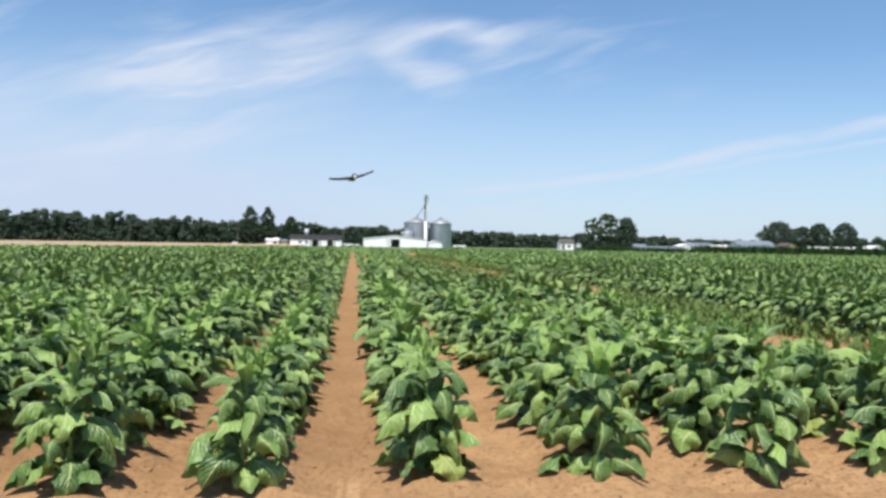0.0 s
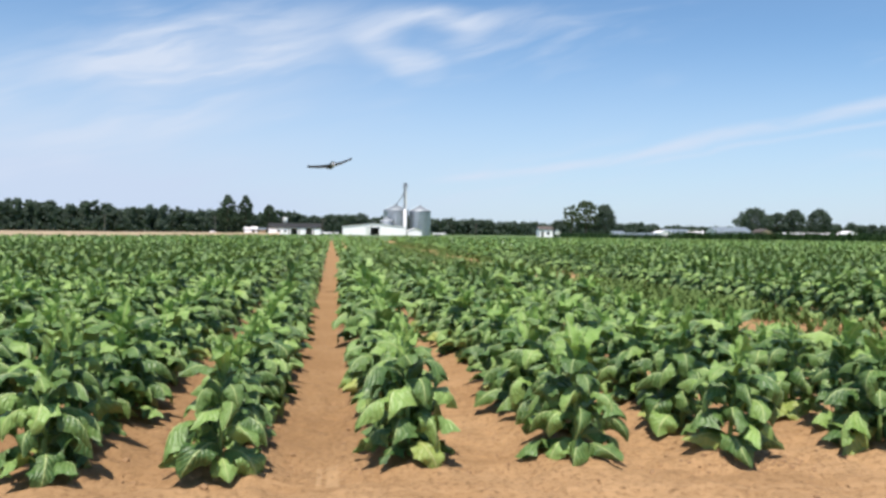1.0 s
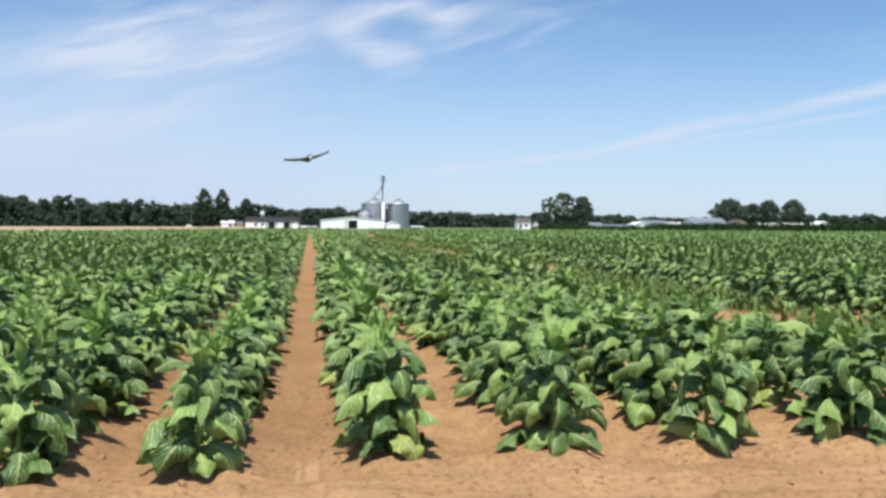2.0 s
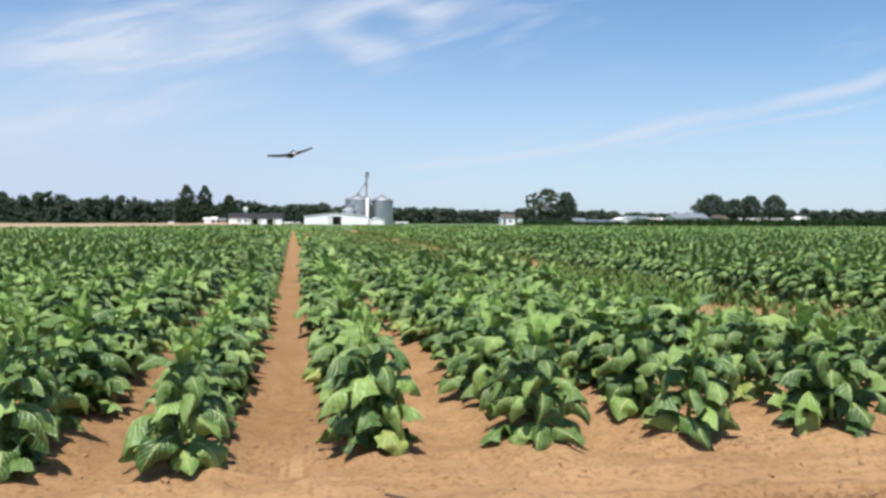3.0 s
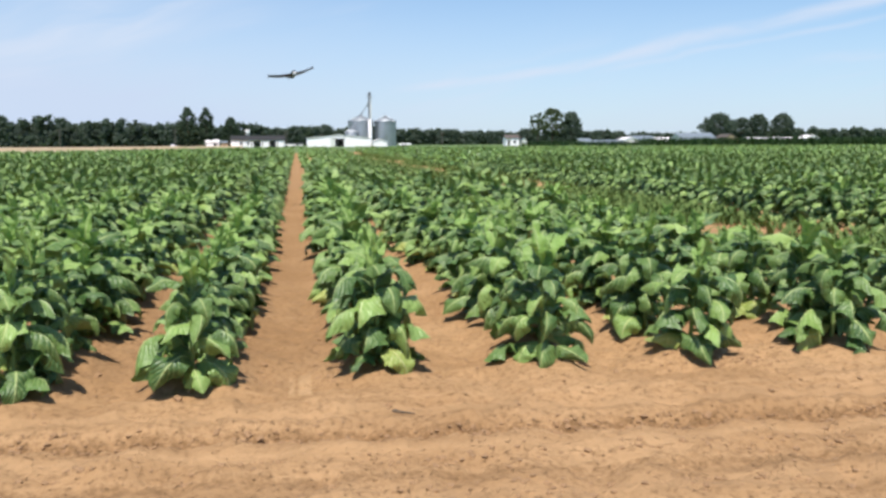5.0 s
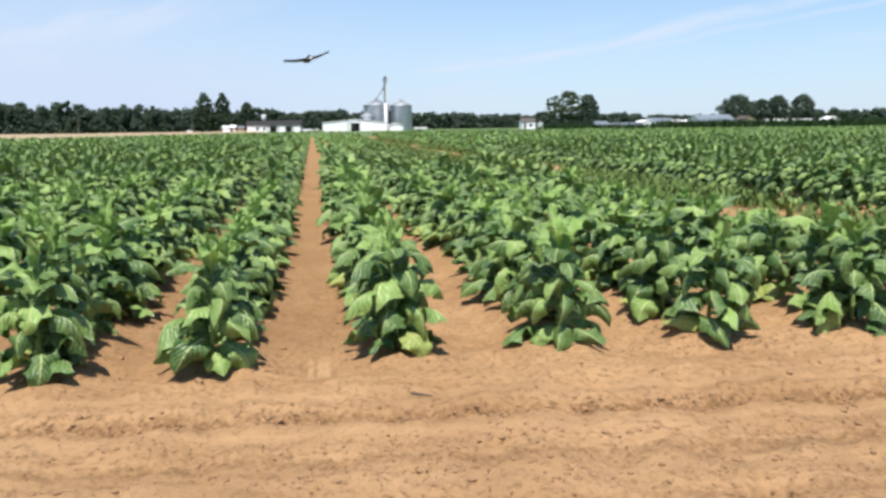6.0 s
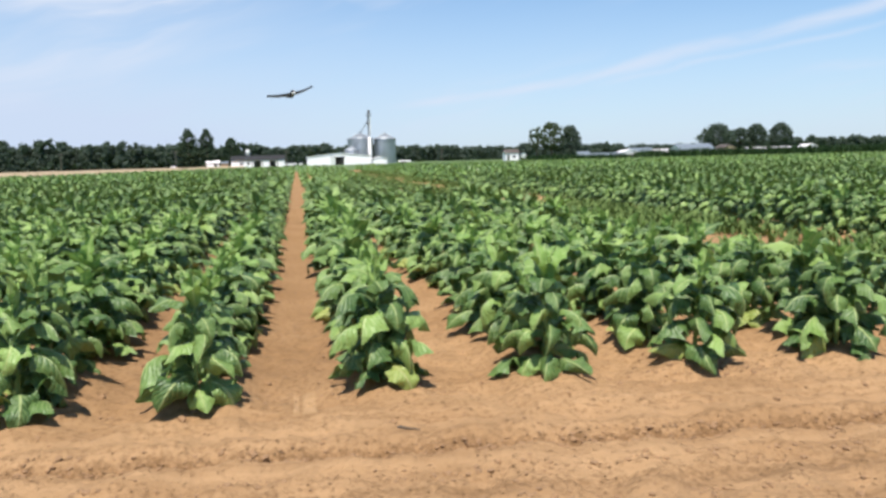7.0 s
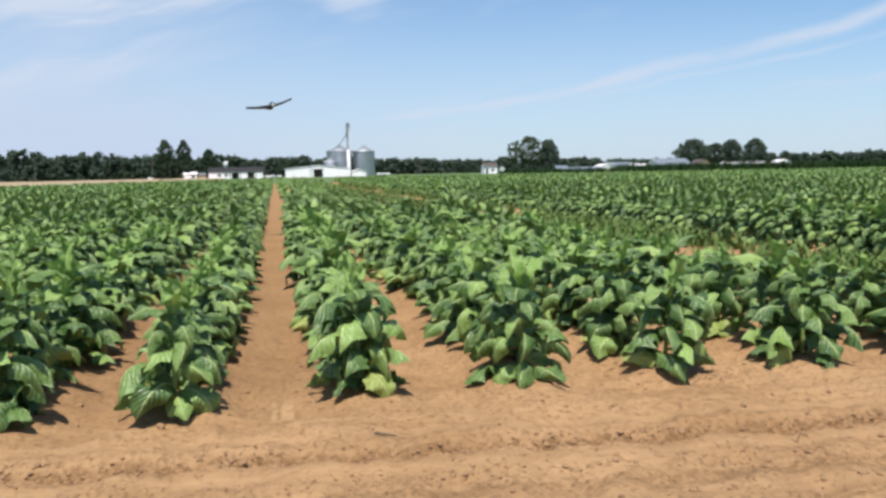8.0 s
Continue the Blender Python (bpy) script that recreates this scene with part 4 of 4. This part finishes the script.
# ---------------------------------------------------------------- the small drone over the field
def make_drone():
    ob = thing("drone", pose(0.035, 19.0, 3.143, -10, -12, 12), "small dark fixed-wing drone with pale body in flight", "drone")
    bm = bmesh.new()
    box(bm, (-0.07, -0.24, -0.045), (0.07, 0.20, 0.055), 0.035)
    part("body", bm, M_FOAM_DARK, ob)
    bm = bmesh.new()
    box(bm, (-0.045, -0.27, -0.055), (0.045, -0.12, 0.01), 0.025)
    part("nose_shell", bm, M_FOAM_WHITE, ob, "white plastic nose shell")
    for s in (-1, 1):
        bm = bmesh.new()
        prof = [(-0.5, 0.0), (-0.25, 0.035), (0.1, 0.028), (0.5, 0.0), (0.1, -0.012), (-0.25, -0.014)]
        rings = []
        for r, chord, back, up in ((0.06, 0.30, 0.0, 0.0), (0.30, 0.24, 0.06, 0.035), (0.54, 0.17, 0.12, 0.10)):
            rings.append([bm.verts.new((s * r, back + a * chord, up + b * chord * 3)) for a, b in prof])
        for a, b in zip(rings, rings[1:]):
            for i in range(6):
                bm.faces.new((a[i], a[(i + 1) % 6], b[(i + 1) % 6], b[i]))
        bm.faces.new(rings[0]), bm.faces.new(rings[-1])
        bmesh.ops.recalc_face_normals(bm, faces=bm.faces)
        wing = part("wing", bm, M_FOAM_DARK, ob)
        bm = bmesh.new()
        box(bm, (s * 0.545 - 0.006, 0.05, 0.085), (s * 0.545 + 0.006, 0.20, 0.13), 0.004)
        part("winglet", bm, M_FOAM_DARK, wing)
    bm = bmesh.new()
    box(bm, (-0.10, 0.215, -0.012), (0.10, 0.222, 0.012), 0.002)
    part("propeller", bm, M_RUBBER, ob)


make_drone()


# ---------------------------------------------------------------- clods on the soil
def clod_bm(rng, r):
    bm = bmesh.new()
    bmesh.ops.create_icosphere(bm, subdivisions=1, radius=r)
    for v in bm.verts:
        v.co *= rng.uniform(0.55, 1.35)
        v.co.z *= 0.6
    return bm


def ground_z(x, y):
    x, y = np.array([x]), np.array([y])
    return float((bed_height(x, y) + lumps(x, y) * np.exp(-(np.hypot(x - 1, y - 5) / 4.5) ** 4))[0])


def make_clods():
    rng = np.random.RandomState(17)
    V, F, base = [], [], 0
    forms = []
    for _ in range(10):
        bm = clod_bm(rng, 1.0)
        bm.verts.index_update()
        forms.append((np.array([v.co[:] for v in bm.verts]), np.array([[v.index for v in f.verts] for f in bm.faces])))
        bm.free()
    for n in range(5200):
        kind = rng.rand()
        if kind < 0.52:
            x = rng.uniform(-4.5, 6.5)
            s = rng.choice([3.97, 3.97, 3.97, 3.97, 3.6, 3.2]) + rng.normal(0, 0.06)
            y = s - 0.075 * x - 0.015 * math.sin(x * 0.9)
        elif kind < 0.66:
            x, y = rng.uniform(-4.5, 6.5), rng.uniform(2.0, 5.0)
        elif kind < 0.73:
            x, y = rng.normal(2.95, 0.24), rng.normal(4.86, 0.13)
        else:
            x = 0.0 + rng.uniform(-0.35, 0.35) + rng.choice([0.0, 0.0, 1.1, 2.2, 3.35, -1.1])
            y = 4.9 + 9 * rng.rand() ** 1.6
        r = 0.005 + 0.018 * rng.rand() ** 2.2 if kind < 0.42 else 0.004 + 0.014 * rng.rand() ** 3
        v, f = forms[rng.randint(10)]
        a = rng.uniform(0, 6.28)
        c, s = math.cos(a) * r, math.sin(a) * r
        V.append(np.stack([v[:, 0] * c - v[:, 1] * s + x, v[:, 0] * s + v[:, 1] * c + y, v[:, 2] * r + ground_z(x, y) + r * 0.1], -1))
        F.append(f + base)
        base += len(v)
    tagged(new("soil_crumbs", mesh_of("soil_crumbs", np.concatenate(V), np.concatenate(F), [M_CLOD], smooth=False)), "small crumbs of dry soil on the headland", "soil", kind="stuff")
    large = ((-0.682, 4.672), (-0.63, 4.80), (-1.30, 5.36), (-0.98, 5.22), (-0.62, 5.02))
    for x, y in large + ((2.15, 4.73), (0.89, 3.92), (-1.22, 4.95), (0.55, 4.3), (1.7, 4.5), (1.3, 4.15), (2.9, 4.1), (3.6, 4.2), (-0.2, 5.4), (0.2, 6.1), (3.1, 4.75), (2.6, 4.9)):
        r = rng.uniform(0.026, 0.036) if (x, y) in large else rng.uniform(0.014, 0.026)
        me = bpy.data.meshes.new("clod")
        bm = clod_bm(rng, r)
        bm.to_mesh(me)
        bm.free()
        me.materials.append(M_CLOD)
        ob = tagged(new("clod", me), "dry brown clod of earth on the soil", "clod", "clods")
        ob.matrix_basis = pose(x, y, ground_z(x, y) + r * 0.3, 0, 0, rng.uniform(0, 360))


make_clods()


def make_twig():
    x, y = 0.62, 4.20
    ob = thing("twig", pose(x, y, ground_z(x, y) + 0.012, 0, 0, -18), "thin dry brown twig lying on the soil", "twig")
    bm = bmesh.new()
    rod(bm, (-0.06, 0.0, 0.008), (0.0, 0.008, 0.0), 0.007, 0.006, 6)
    rod(bm, (0.0, 0.008, 0.0), (0.075, -0.002, -0.004), 0.006, 0.003, 6)
    part("stem", bm, M_BARK, ob)
    bm = bmesh.new()
    rod(bm, (-0.02, 0.005, 0.003), (-0.05, 0.035, 0.006), 0.004, 0.002, 5)
    part("side_shoot", bm, M_BARK, ob)


make_twig()
